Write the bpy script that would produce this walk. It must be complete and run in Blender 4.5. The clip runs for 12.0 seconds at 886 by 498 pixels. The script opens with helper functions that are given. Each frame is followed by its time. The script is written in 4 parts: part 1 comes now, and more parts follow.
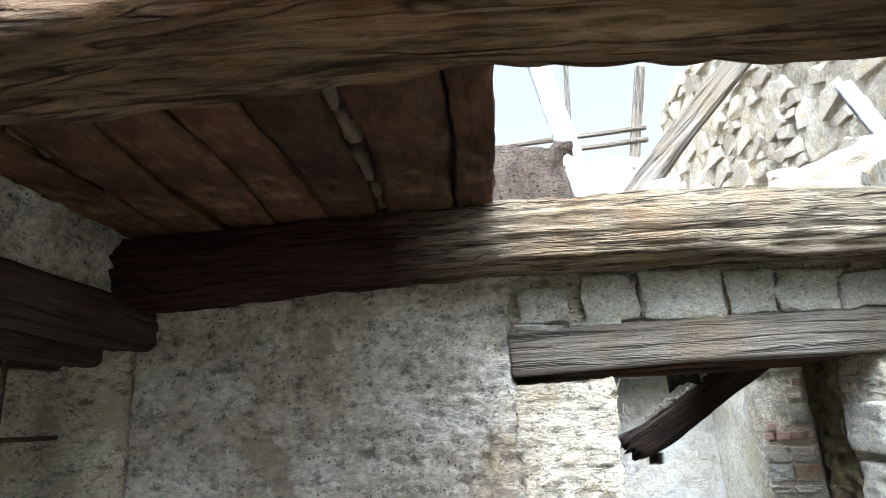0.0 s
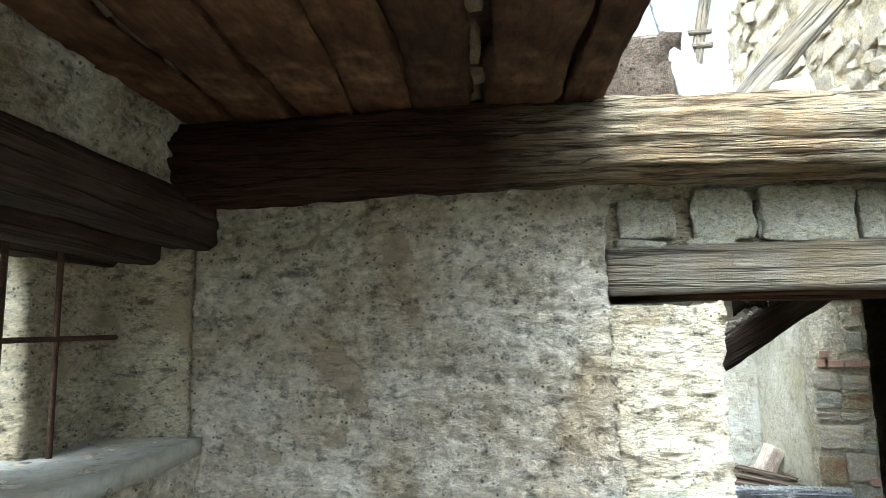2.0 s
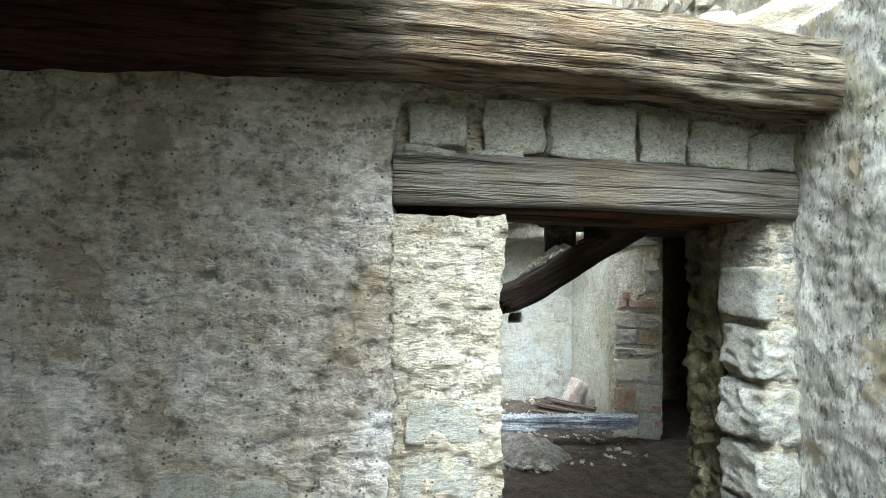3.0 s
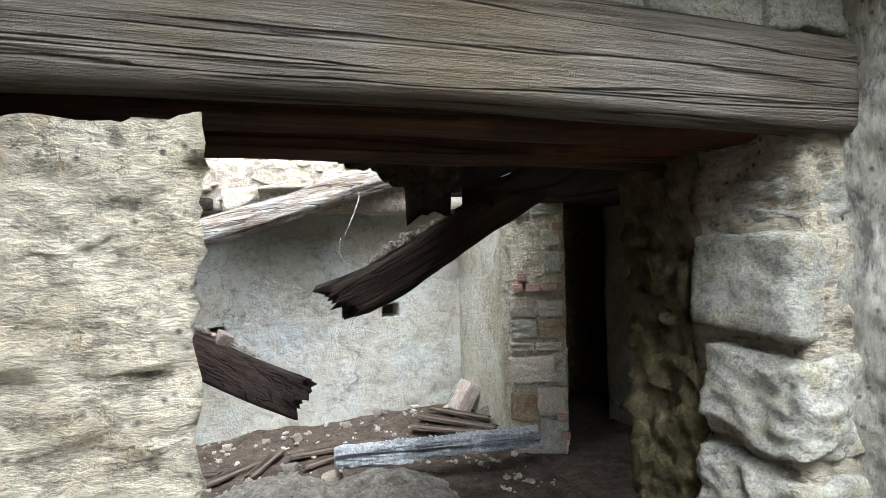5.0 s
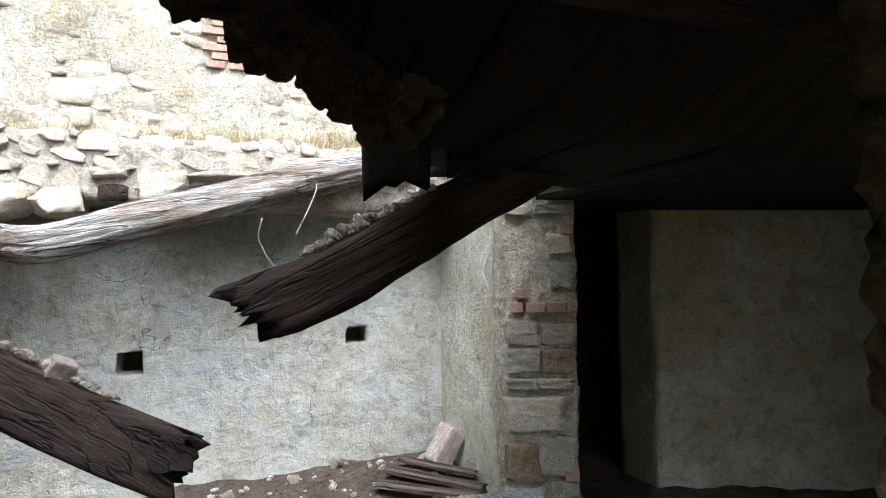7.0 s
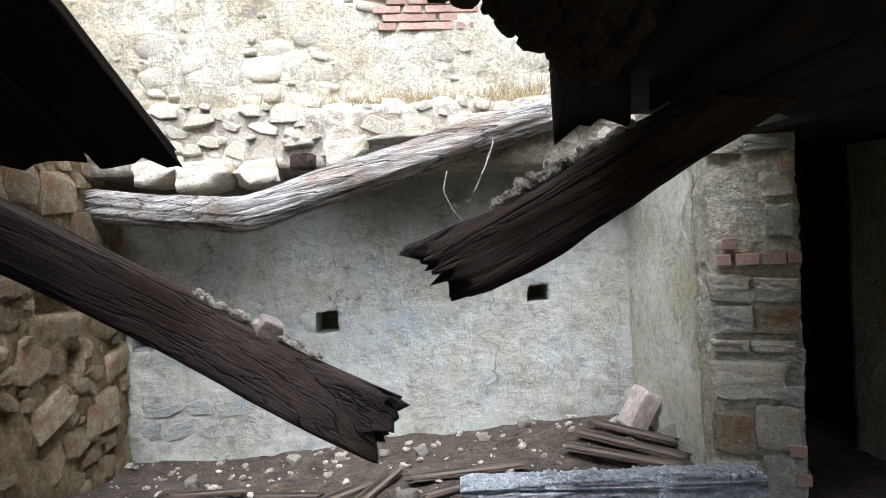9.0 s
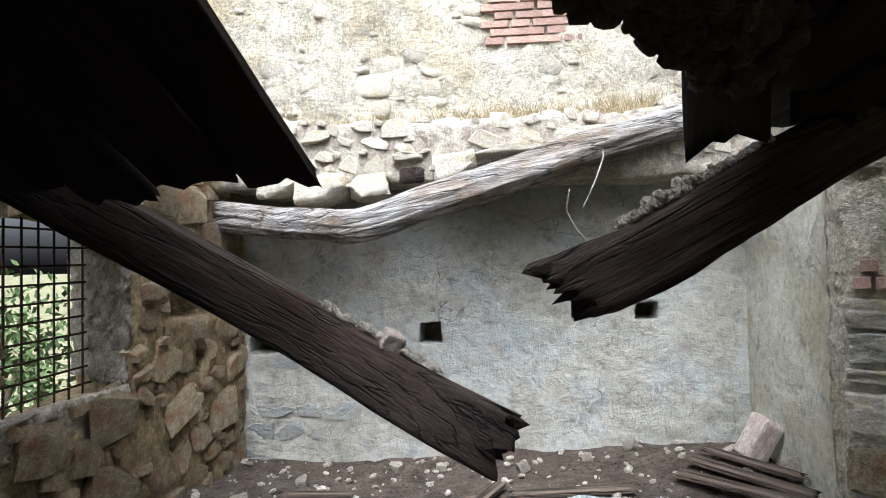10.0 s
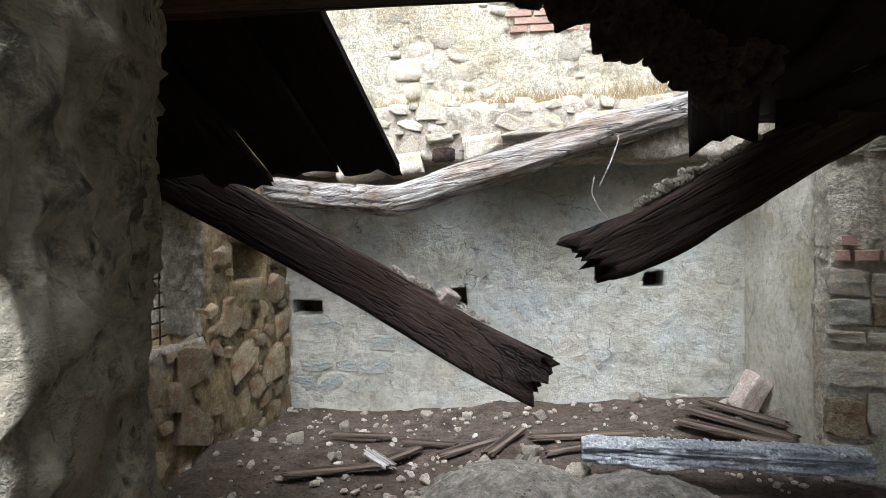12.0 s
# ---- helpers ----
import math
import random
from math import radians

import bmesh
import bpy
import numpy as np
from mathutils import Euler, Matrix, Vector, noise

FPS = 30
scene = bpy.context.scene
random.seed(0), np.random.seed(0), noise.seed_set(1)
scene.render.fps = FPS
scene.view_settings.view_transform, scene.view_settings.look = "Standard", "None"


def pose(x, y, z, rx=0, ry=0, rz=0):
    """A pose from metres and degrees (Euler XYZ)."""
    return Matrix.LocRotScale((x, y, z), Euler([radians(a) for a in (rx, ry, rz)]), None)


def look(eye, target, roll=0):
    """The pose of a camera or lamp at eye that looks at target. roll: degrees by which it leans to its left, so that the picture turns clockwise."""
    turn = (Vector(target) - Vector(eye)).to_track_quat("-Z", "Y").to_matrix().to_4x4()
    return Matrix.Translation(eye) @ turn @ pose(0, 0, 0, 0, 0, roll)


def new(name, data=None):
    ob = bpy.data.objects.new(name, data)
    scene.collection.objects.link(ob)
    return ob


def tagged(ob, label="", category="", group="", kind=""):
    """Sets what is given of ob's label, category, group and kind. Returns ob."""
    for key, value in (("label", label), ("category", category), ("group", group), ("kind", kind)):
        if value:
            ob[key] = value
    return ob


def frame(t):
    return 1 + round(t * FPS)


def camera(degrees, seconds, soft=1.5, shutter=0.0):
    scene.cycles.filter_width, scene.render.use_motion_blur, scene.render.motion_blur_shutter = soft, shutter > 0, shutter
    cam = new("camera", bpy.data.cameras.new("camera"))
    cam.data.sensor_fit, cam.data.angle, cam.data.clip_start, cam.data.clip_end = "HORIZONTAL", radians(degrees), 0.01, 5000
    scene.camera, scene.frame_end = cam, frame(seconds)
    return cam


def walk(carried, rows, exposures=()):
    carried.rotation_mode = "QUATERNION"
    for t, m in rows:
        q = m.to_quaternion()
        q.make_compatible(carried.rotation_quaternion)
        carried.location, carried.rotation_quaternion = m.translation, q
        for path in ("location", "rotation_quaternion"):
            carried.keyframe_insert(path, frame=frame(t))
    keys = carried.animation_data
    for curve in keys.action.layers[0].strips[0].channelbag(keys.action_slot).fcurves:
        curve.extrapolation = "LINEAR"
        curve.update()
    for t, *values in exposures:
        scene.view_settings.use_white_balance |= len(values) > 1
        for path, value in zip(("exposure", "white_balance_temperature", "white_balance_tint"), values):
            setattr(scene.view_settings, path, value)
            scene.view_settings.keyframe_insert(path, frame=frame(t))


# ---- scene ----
# ---------------------------------------------------------------- camera
cam = camera(72.5, 12.0, soft=0.0, shutter=0.02)
walk(cam, [
    (0, pose(-0.507, -2.465, 1.544, 106.03, 3.88, 3.67)),
    (0.5, pose(-0.655, -2.468, 1.555, 105.82, 3.84, 9.33)),
    (1, pose(-0.780, -2.434, 1.542, 104.37, 3.30, 11.02)),
    (1.5, pose(-0.836, -2.349, 1.563, 100.83, 2.24, 8.93)),
    (2, pose(-0.804, -2.227, 1.595, 97.52, 1.22, 4.57)),
    (2.5, pose(-0.680, -2.130, 1.526, 94.98, -0.18, -1.94)),
    (3, pose(-0.512, -2.047, 1.449, 92.70, -0.91, -8.66)),
    (3.5, pose(-0.312, -1.712, 1.413, 94.08, -0.95, -12.01)),
    (5.5, pose(0.164, -0.586, 1.491, 90.28, 1.09, -19.80)),
    (6, pose(0.279, -0.340, 1.465, 91.06, -0.50, -20.35)),
    (6.5, pose(0.375, -0.078, 1.401, 94.30, 0.31, -20.29)),
    (8.5, pose(0.421, 0.272, 1.335, 89.24, 2.10, -10.95)),
    (9, pose(0.369, 0.289, 1.348, 90.04, 2.41, -3.77)),
    (9.5, pose(0.319, 0.280, 1.366, 90.95, 2.34, 1.26)),
    (10, pose(0.282, 0.281, 1.374, 91.23, 1.25, 4.86)),
    (10.5, pose(0.239, 0.259, 1.377, 90.77, -0.17, 8.03)),
    (11, pose(0.214, 0.174, 1.379, 89.70, -1.10, 9.42)),
    (11.5, pose(0.194, 0.025, 1.379, 89.10, -0.50, 7.67)),
    (12, pose(0.165, -0.165, 1.388, 88.37, 0.76, 5.44)),
], exposures=[(0.0, 1.0, 5500, 9), (1.2, 1.35, 5750, 6), (2.5, 0.9, 5700, -1), (3.5, 0.55, 5500, 6), (5.5, 0.4, 5900, 9), (6.5, 0.35, 5800, 10), (9.0, 0.2, 5700, 11), (12.0, 0.12, 5850, 10)])

# ---------------------------------------------------------------- daylight
SUN_UP, SUN_TURN = 60.0, 184.0
world = bpy.data.worlds.new("daylight")
scene.world = world
world.use_nodes = True
wn = world.node_tree.nodes
sky = wn.new("ShaderNodeTexSky")
sky.sky_type, sky.sun_disc = "NISHITA", False
sky.sun_elevation, sky.sun_rotation = radians(SUN_UP), radians(SUN_TURN)
sky.air_density, sky.dust_density, sky.ozone_density = 0.25, 10.0, 0.4
wn["Background"].inputs["Strength"].default_value = 0.15
haze = wn.new("ShaderNodeHueSaturation")  # thin high cloud takes most of the blue out
haze.inputs["Saturation"].default_value, haze.inputs["Value"].default_value = 0.08, 3.2
world.node_tree.links.new(sky.outputs["Color"], haze.inputs["Color"])
world.node_tree.links.new(haze.outputs["Color"], wn["Background"].inputs["Color"])
sun = new("sun", bpy.data.lights.new("sun", "SUN"))
sun.data.energy, sun.data.angle, sun.data.color = 0.7, radians(40), (1.0, 0.97, 0.92)
a, e = radians(SUN_TURN), radians(SUN_UP)
sun_from = Vector((math.sin(a) * math.cos(e), math.cos(a) * math.cos(e), math.sin(e)))
sun.matrix_world = look((0, 0, 8), Vector((0, 0, 8)) - sun_from)

# ---------------------------------------------------------------- materials
def material(name, dark, light, scale=4.0, rough=0.9, bump=0.3, fine=60.0, third=None, stretch=(1, 1, 1), patch=1.3, per_piece=0.0, specks=0.0, pits=(0.33, 0.62, 0.5, 1.2), grainy=0.8, dark_end=None, cracks=0.0, flakes=None, checks=0.0):
    """A worn mineral or wooden surface: two colours mixed by stains, fine grain, relief; stretch draws the grain along one axis."""
    m = bpy.data.materials.new(name)
    m.use_nodes = True
    t, n = m.node_tree, m.node_tree.nodes
    b = n["Principled BSDF"]
    b.inputs["Roughness"].default_value = rough
    b.inputs["Specular IOR Level"].default_value = 0.25
    co = n.new("ShaderNodeTexCoord")
    mp = n.new("ShaderNodeMapping")
    mp.inputs["Scale"].default_value = stretch
    t.links.new(co.outputs["Object"], mp.inputs["Vector"])

    def tex(sc, detail=5.0, roughness=0.6, mapped=True):
        x = n.new("ShaderNodeTexNoise")
        x.inputs["Scale"].default_value, x.inputs["Detail"].default_value, x.inputs["Roughness"].default_value = sc, detail, roughness
        t.links.new(mp.outputs["Vector"] if mapped else co.outputs["Object"], x.inputs["Vector"])
        return x.outputs["Fac"]

    def ramp(src, lo, hi):
        r = n.new("ShaderNodeMapRange")
        r.inputs["From Min"].default_value, r.inputs["From Max"].default_value = lo, hi
        t.links.new(src, r.inputs["Value"])
        return r.outputs["Result"]

    def mix(fac, c1, c2, kind="MIX"):
        x = n.new("ShaderNodeMix")
        x.data_type, x.blend_type = "RGBA", kind
        for s, v in ((x.inputs["Factor"], fac), (x.inputs["A"], c1), (x.inputs["B"], c2)):
            if isinstance(v, (tuple, list)):
                s.default_value = (*v[:3], 1)
            elif isinstance(v, float):
                s.default_value = v
            else:
                t.links.new(v, s)
        return x.outputs["Result"]

    col = mix(ramp(tex(scale), 0.32, 0.68), dark, light)
    if third:
        col = mix(ramp(tex(patch, 4.0, 0.65, False), 0.48, 0.68), col, third)
    # Jagged change along x: the given dark colour first, the plain wood beyond.
    if dark_end:
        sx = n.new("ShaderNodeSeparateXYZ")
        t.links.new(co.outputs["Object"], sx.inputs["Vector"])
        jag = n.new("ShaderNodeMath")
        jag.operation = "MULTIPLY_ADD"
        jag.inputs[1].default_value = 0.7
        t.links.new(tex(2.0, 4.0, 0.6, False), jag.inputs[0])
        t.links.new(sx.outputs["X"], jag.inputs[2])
        col = mix(ramp(jag.outputs[0], dark_end[0], dark_end[1]), dark_end[2], col)
    grain = tex(fine, 4.0, 0.7)
    coarse = tex(fine * 0.38, 8.0, 0.75)
    cr = n.new("ShaderNodeMapRange")
    cr.inputs["From Min"].default_value, cr.inputs["From Max"].default_value = pits[:2]
    cr.inputs["To Min"].default_value, cr.inputs["To Max"].default_value = pits[2:]
    t.links.new(coarse, cr.inputs["Value"])
    col = mix(0.85, col, cr.outputs["Result"], "MULTIPLY")
    shade = ramp(grain, 0.28, 0.72)
    g = n.new("ShaderNodeMapRange")
    g.inputs["To Min"].default_value, g.inputs["To Max"].default_value = 0.45, 1.4
    t.links.new(shade, g.inputs["Value"])
    col = mix(grainy, col, g.outputs["Result"], "MULTIPLY")
    if specks:
        v = n.new("ShaderNodeTexVoronoi")
        v.inputs["Scale"].default_value = specks
        t.links.new(co.outputs["Object"], v.inputs["Vector"])
        pit = ramp(v.outputs["Distance"], 0.10, 0.30)
        h = n.new("ShaderNodeMapRange")
        h.inputs["To Min"].default_value, h.inputs["To Max"].default_value = 0.22, 1.0
        t.links.new(pit, h.inputs["Value"])
        spot = tex(specks * 0.25, 3.0, 0.6, False)
        where = ramp(spot, 0.48, 0.56)
        col = mix(where, col, mix(1.0, col, h.outputs["Result"], "MULTIPLY"))
    heights = []
    if flakes:  # the thin top coat has come away in crisp-edged patches
        size, amount, bare = flakes
        lost = ramp(tex(size, 9.0, 0.62, False), amount, amount + 0.012)
        col = mix(lost, col, mix(0.75, col, bare))
        heights.append((lost, -0.5))
    if cracks:  # fine wandering cracks between patches of plaster
        warp = n.new("ShaderNodeTexNoise")
        warp.inputs["Scale"].default_value, warp.inputs["Detail"].default_value = cracks * 1.3, 6.0
        t.links.new(co.outputs["Object"], warp.inputs["Vector"])
        bent = n.new("ShaderNodeMixRGB")
        bent.blend_type = "LINEAR_LIGHT"
        bent.inputs["Fac"].default_value = 0.35
        t.links.new(co.outputs["Object"], bent.inputs["Color1"])
        t.links.new(warp.outputs["Color"], bent.inputs["Color2"])
        cell = n.new("ShaderNodeTexVoronoi")
        cell.feature = "DISTANCE_TO_EDGE"
        cell.inputs["Scale"].default_value = cracks
        t.links.new(bent.outputs["Color"], cell.inputs["Vector"])
        line = ramp(cell.outputs["Distance"], 0.002, 0.014)
        some = ramp(tex(cracks * 0.7, 3.0, 0.6, False), 0.52, 0.60)
        dim = n.new("ShaderNodeMapRange")
        dim.inputs["To Min"].default_value = 0.5
        t.links.new(line, dim.inputs["Value"])
        col = mix(some, col, mix(1.0, col, dim.outputs["Result"], "MULTIPLY"))
        deep = n.new("ShaderNodeMath")
        deep.operation = "MULTIPLY"
        t.links.new(some, deep.inputs[0])
        t.links.new(line, deep.inputs[1])
        heights.append((deep.outputs[0], 0.35))
    if checks:  # drying cracks along the grain of timber
        long_map = n.new("ShaderNodeMapping")
        long_map.inputs["Scale"].default_value = (0.035, 1, 1)
        t.links.new(co.outputs["Object"], long_map.inputs["Vector"])
        rift = n.new("ShaderNodeTexNoise")
        rift.inputs["Scale"].default_value, rift.inputs["Detail"].default_value = checks, 3.0
        t.links.new(long_map.outputs["Vector"], rift.inputs["Vector"])
        away = n.new("ShaderNodeMath")
        away.operation = "SUBTRACT"
        away.inputs[1].default_value = 0.5
        t.links.new(rift.outputs["Fac"], away.inputs[0])
        both = n.new("ShaderNodeMath")
        both.operation = "ABSOLUTE"
        t.links.new(away.outputs[0], both.inputs[0])
        open_ = ramp(both.outputs[0], 0.004, 0.028)
        dim = n.new("ShaderNodeMapRange")
        dim.inputs["To Min"].default_value = 0.4
        t.links.new(open_, dim.inputs["Value"])
        col = mix(1.0, col, dim.outputs["Result"], "MULTIPLY")
        heights.append((open_, 0.6))
    if per_piece:
        oi = n.new("ShaderNodeObjectInfo")
        r = n.new("ShaderNodeMapRange")
        r.inputs["To Min"].default_value, r.inputs["To Max"].default_value = 1 - per_piece, 1 + per_piece
        t.links.new(oi.outputs["Random"], r.inputs["Value"])
        col = mix(1.0, col, r.outputs["Result"], "MULTIPLY")
    t.links.new(col, b.inputs["Base Color"])
    if bump:
        mid = coarse
        add = n.new("ShaderNodeMath")
        add.operation = "ADD"
        t.links.new(mid, add.inputs[0])
        sc = n.new("ShaderNodeMath")
        sc.operation = "MULTIPLY"
        sc.inputs[1].default_value = 0.45
        t.links.new(grain, sc.inputs[0])
        t.links.new(sc.outputs[0], add.inputs[1])
        for src, much in heights:
            more = n.new("ShaderNodeMath")
            more.operation = "MULTIPLY_ADD"
            more.inputs[1].default_value = much
            t.links.new(src, more.inputs[0])
            t.links.new(add.outputs[0], more.inputs[2])
            add = more
        bp = n.new("ShaderNodeBump")
        bp.inputs["Strength"].default_value, bp.inputs["Distance"].default_value = min(1.0, bump), 0.05
        t.links.new(add.outputs[0], bp.inputs["Height"])
        t.links.new(bp.outputs["Normal"], b.inputs["Normal"])
    return m


PLASTER = material("roughcast_plaster", (0.42, 0.375, 0.29), (0.72, 0.70, 0.63), 4.0, 0.95, 1.0, 36, (0.34, 0.27, 0.165), (0.8, 0.8, 1.1), patch=1.5, specks=42, pits=(0.38, 0.49, 0.32, 1.1), grainy=0.8, flakes=(3.2, 0.585, (0.40, 0.34, 0.25)))
PLASTER_YELLOW = material("lime_mortar_jamb", (0.47, 0.41, 0.29), (0.74, 0.69, 0.55), 6.0, 0.95, 1.0, 50, (0.58, 0.50, 0.34), (0.8, 0.8, 1.6), specks=45, pits=(0.39, 0.49, 0.34, 1.1), flakes=(4.5, 0.58, (0.50, 0.42, 0.28)))
PLASTER_SMOOTH = material("limewash_plaster", (0.31, 0.295, 0.24), (0.52, 0.505, 0.44), 2.0, 0.92, 0.75, 26, (0.325, 0.365, 0.365), patch=1.0, pits=(0.32, 0.50, 0.62, 1.05), grainy=0.3, cracks=2.4, flakes=(2.3, 0.625, (0.40, 0.37, 0.30)))
# Back wall's limewash with lighter colours, making up for dim light on side walls.
PLASTER_LIGHTENED = material("lightened_limewash", (0.43, 0.41, 0.32), (0.66, 0.64, 0.55), 2.4, 0.92, 0.75, 28, (0.44, 0.40, 0.26), patch=1.0, pits=(0.32, 0.50, 0.55, 1.05), grainy=0.4, flakes=(2.6, 0.60, (0.42, 0.36, 0.25)))
WALL_STONE = material("warm_wall_stone", (0.34, 0.265, 0.16), (0.62, 0.52, 0.35), 7.0, 0.92, 0.9, 50, (0.40, 0.22, 0.12), patch=1.4, per_piece=0.4)
WARM_MORTAR = material("yellow_earth_mortar", (0.20, 0.145, 0.075), (0.46, 0.36, 0.21), 8.0, 0.97, 1.0, 40, (0.32, 0.24, 0.13))
PLASTER_RIGHT = material("stained_render", (0.42, 0.40, 0.32), (0.70, 0.68, 0.60), 4.5, 0.95, 0.9, 40, (0.38, 0.36, 0.19), (1.8, 1.8, 0.8), specks=45, pits=(0.39, 0.49, 0.34, 1.1), flakes=(3.0, 0.60, (0.44, 0.36, 0.22)))
MORTAR = material("earth_mortar", (0.17, 0.13, 0.08), (0.34, 0.28, 0.18), 7.0, 0.97, 0.9, 60, (0.24, 0.20, 0.11))
STONE = material("field_stone", (0.22, 0.19, 0.13), (0.43, 0.38, 0.28), 8.0, 0.9, 0.6, 70, (0.30, 0.22, 0.13), patch=3.0, per_piece=0.28)
STONE_PALE = material("pale_limestone", (0.50, 0.45, 0.36), (0.76, 0.71, 0.60), 6.0, 0.9, 0.7, 60, (0.64, 0.53, 0.34), patch=2.4, per_piece=0.2)
STONE_PINK = material("pinkish_masonry", (0.42, 0.32, 0.27), (0.64, 0.55, 0.47), 3.0, 0.92, 0.7, 40, (0.60, 0.56, 0.49), patch=2.0, per_piece=0.1)
STONE_GREY = material("grey_jamb_stone", (0.36, 0.355, 0.30), (0.54, 0.53, 0.46), 5.0, 0.9, 0.7, 40, (0.40, 0.37, 0.26), patch=4.0, per_piece=0.16, pits=(0.37, 0.53, 0.45, 1.1), grainy=0.6)
MORTAR_PALE = material("pale_mortar", (0.52, 0.47, 0.36), (0.76, 0.71, 0.58), 7.0, 0.97, 1.0, 50, (0.64, 0.54, 0.36))
BRICK = material("fired_brick", (0.34, 0.19, 0.14), (0.50, 0.32, 0.25), 9.0, 0.9, 0.5, 80, (0.52, 0.46, 0.40), patch=6.0, per_piece=0.2)
WOOD_X = material("weathered_oak", (0.14, 0.083, 0.045), (0.42, 0.29, 0.17), 9.0, 0.88, 1.0, 90, (0.28, 0.13, 0.06), (0.10, 1, 1), patch=2.4, pits=(0.38, 0.52, 0.22, 1.2), checks=16)
WOOD_HALF_DARK = material("half_dark_oak", (0.12, 0.092, 0.058), (0.42, 0.36, 0.25), 12.0, 0.88, 1.0, 110, (0.25, 0.16, 0.08), (0.07, 1, 1), patch=1.6, pits=(0.38, 0.52, 0.20, 1.2), dark_end=(1.45, 2.0, (0.050, 0.020, 0.011)), checks=22)
WOOD_GREY = material("silvered_timber", (0.10, 0.085, 0.066), (0.29, 0.26, 0.215), 6.0, 0.88, 0.9, 100, (0.22, 0.18, 0.12), (0.05, 1, 1), patch=2.0, checks=22)
WOOD_DARK = material("dark_oak", (0.026, 0.017, 0.014), (0.085, 0.058, 0.046), 5.0, 0.8, 0.8, 80, (0.05, 0.028, 0.018), (0.06, 1, 1), patch=2.0, checks=20)
WOOD_BARE = material("bleached_log", (0.30, 0.26, 0.23), (0.66, 0.64, 0.60), 5.0, 0.85, 1.0, 80, (0.30, 0.23, 0.17), (0.05, 1, 1), patch=2.6, checks=13)
PLANK_RED = material("red_brown_plank", (0.022, 0.010, 0.006), (0.17, 0.080, 0.040), 5.0, 0.85, 1.0, 30, (0.20, 0.115, 0.062), (0.35, 1, 1), patch=4.0, per_piece=0.4)
WOOD_RED = material("red_brown_oak", (0.018, 0.008, 0.004), (0.19, 0.082, 0.032), 5.0, 0.8, 0.9, 70, (0.03, 0.016, 0.010), (0.14, 1, 1), patch=3.0, checks=14)
MOSSY = material("mossy_masonry", (0.09, 0.073, 0.036), (0.31, 0.265, 0.15), 7.0, 0.95, 1.0, 30, (0.13, 0.128, 0.045), patch=2.4)
# Base colour set near black to stand in for deep shade under the ceiling.
PLANK_DARK = material("deep_shade_plank", (0.007, 0.005, 0.003), (0.026, 0.016, 0.010), 4.0, 0.9, 0.7, 60, (0.022, 0.013, 0.008), (0.08, 1, 1), per_piece=0.2)
BOARD = material("old_board", (0.050, 0.037, 0.027), (0.17, 0.13, 0.098), 5.0, 0.9, 0.8, 40, None, (0.10, 1, 1), per_piece=0.3, checks=26)
PLASTERED = material("lime_crusted_timber", (0.44, 0.47, 0.49), (0.84, 0.86, 0.87), 16.0, 0.95, 1.0, 70, (0.34, 0.36, 0.40))
SOIL = material("debris_soil", (0.065, 0.046, 0.034), (0.165, 0.13, 0.10), 7.0, 0.97, 1.0, 60, (0.115, 0.085, 0.062), specks=30)
HEAP = material("grey_lime_rubble", (0.15, 0.135, 0.11), (0.36, 0.33, 0.28), 12.0, 0.95, 1.0, 50, None, specks=35)
RUBBLE = material("lime_rubble", (0.26, 0.22, 0.17), (0.52, 0.47, 0.39), 10.0, 0.95, 0.7, 70, None, per_piece=0.3)
IRON = material("rusty_iron", (0.035, 0.022, 0.016), (0.10, 0.055, 0.035), 20.0, 0.75, 0.4, 120)
STRAW = material("dry_grass", (0.26, 0.20, 0.10), (0.46, 0.37, 0.21), 8.0, 0.9, 0.0, 60)
LEAF = material("leaf_green", (0.05, 0.09, 0.03), (0.13, 0.19, 0.07), 3.0, 0.7, 0.0, 40, per_piece=0.2)
BARK = material("bark", (0.08, 0.06, 0.045), (0.20, 0.16, 0.12), 9.0, 0.9, 0.8, 50)
GROUND = material("dry_ground", (0.14, 0.13, 0.07), (0.27, 0.25, 0.15), 0.8, 0.95, 0.5, 20, (0.11, 0.15, 0.06), patch=0.3)
CONCRETE_PIPE = material("grey_pole", (0.24, 0.26, 0.28), (0.36, 0.385, 0.41), 5.0, 0.7, 0.3, 40)


# ---------------------------------------------------------------- mesh helpers
def mesh_of(bm, mat, name="part", smooth=True):
    me = bpy.data.meshes.new(name)
    bm.to_mesh(me)
    bm.free()
    me.materials.append(mat)
    if smooth:
        me.polygons.foreach_set("use_smooth", [True] * len(me.polygons))
    return me


def thing(name, label, category, group="", kind="", at=(0, 0, 0)):
    ob = new(name)
    ob.location = at
    return tagged(ob, label, category, group, kind)


def part(name, bm, mat, parent, label="", smooth=True):
    ob = new(name, mesh_of(bm, mat, name, smooth))
    ob.parent = parent
    ob.matrix_parent_inverse = Matrix.Translation(-parent.location) if parent and parent.type == "EMPTY" else Matrix()
    return tagged(ob, label)


def solo(name, bm, mat, label, category="", group="", kind="", smooth=True):
    return tagged(new(name, mesh_of(bm, mat, name, smooth)), label, category, group, kind)


ORIGIN = Vector((0, 0, 0))  # corner from which the room being built is laid out


def field(p, amp, size=1.0):
    q = p / size
    return amp * (noise.noise_vector(q * 2.3) * 0.9 + noise.noise_vector(q * 7.0) * 0.5 + noise.noise_vector(q * 19.0) * 0.35 + noise.noise_vector(q * 47.0) * 0.22)


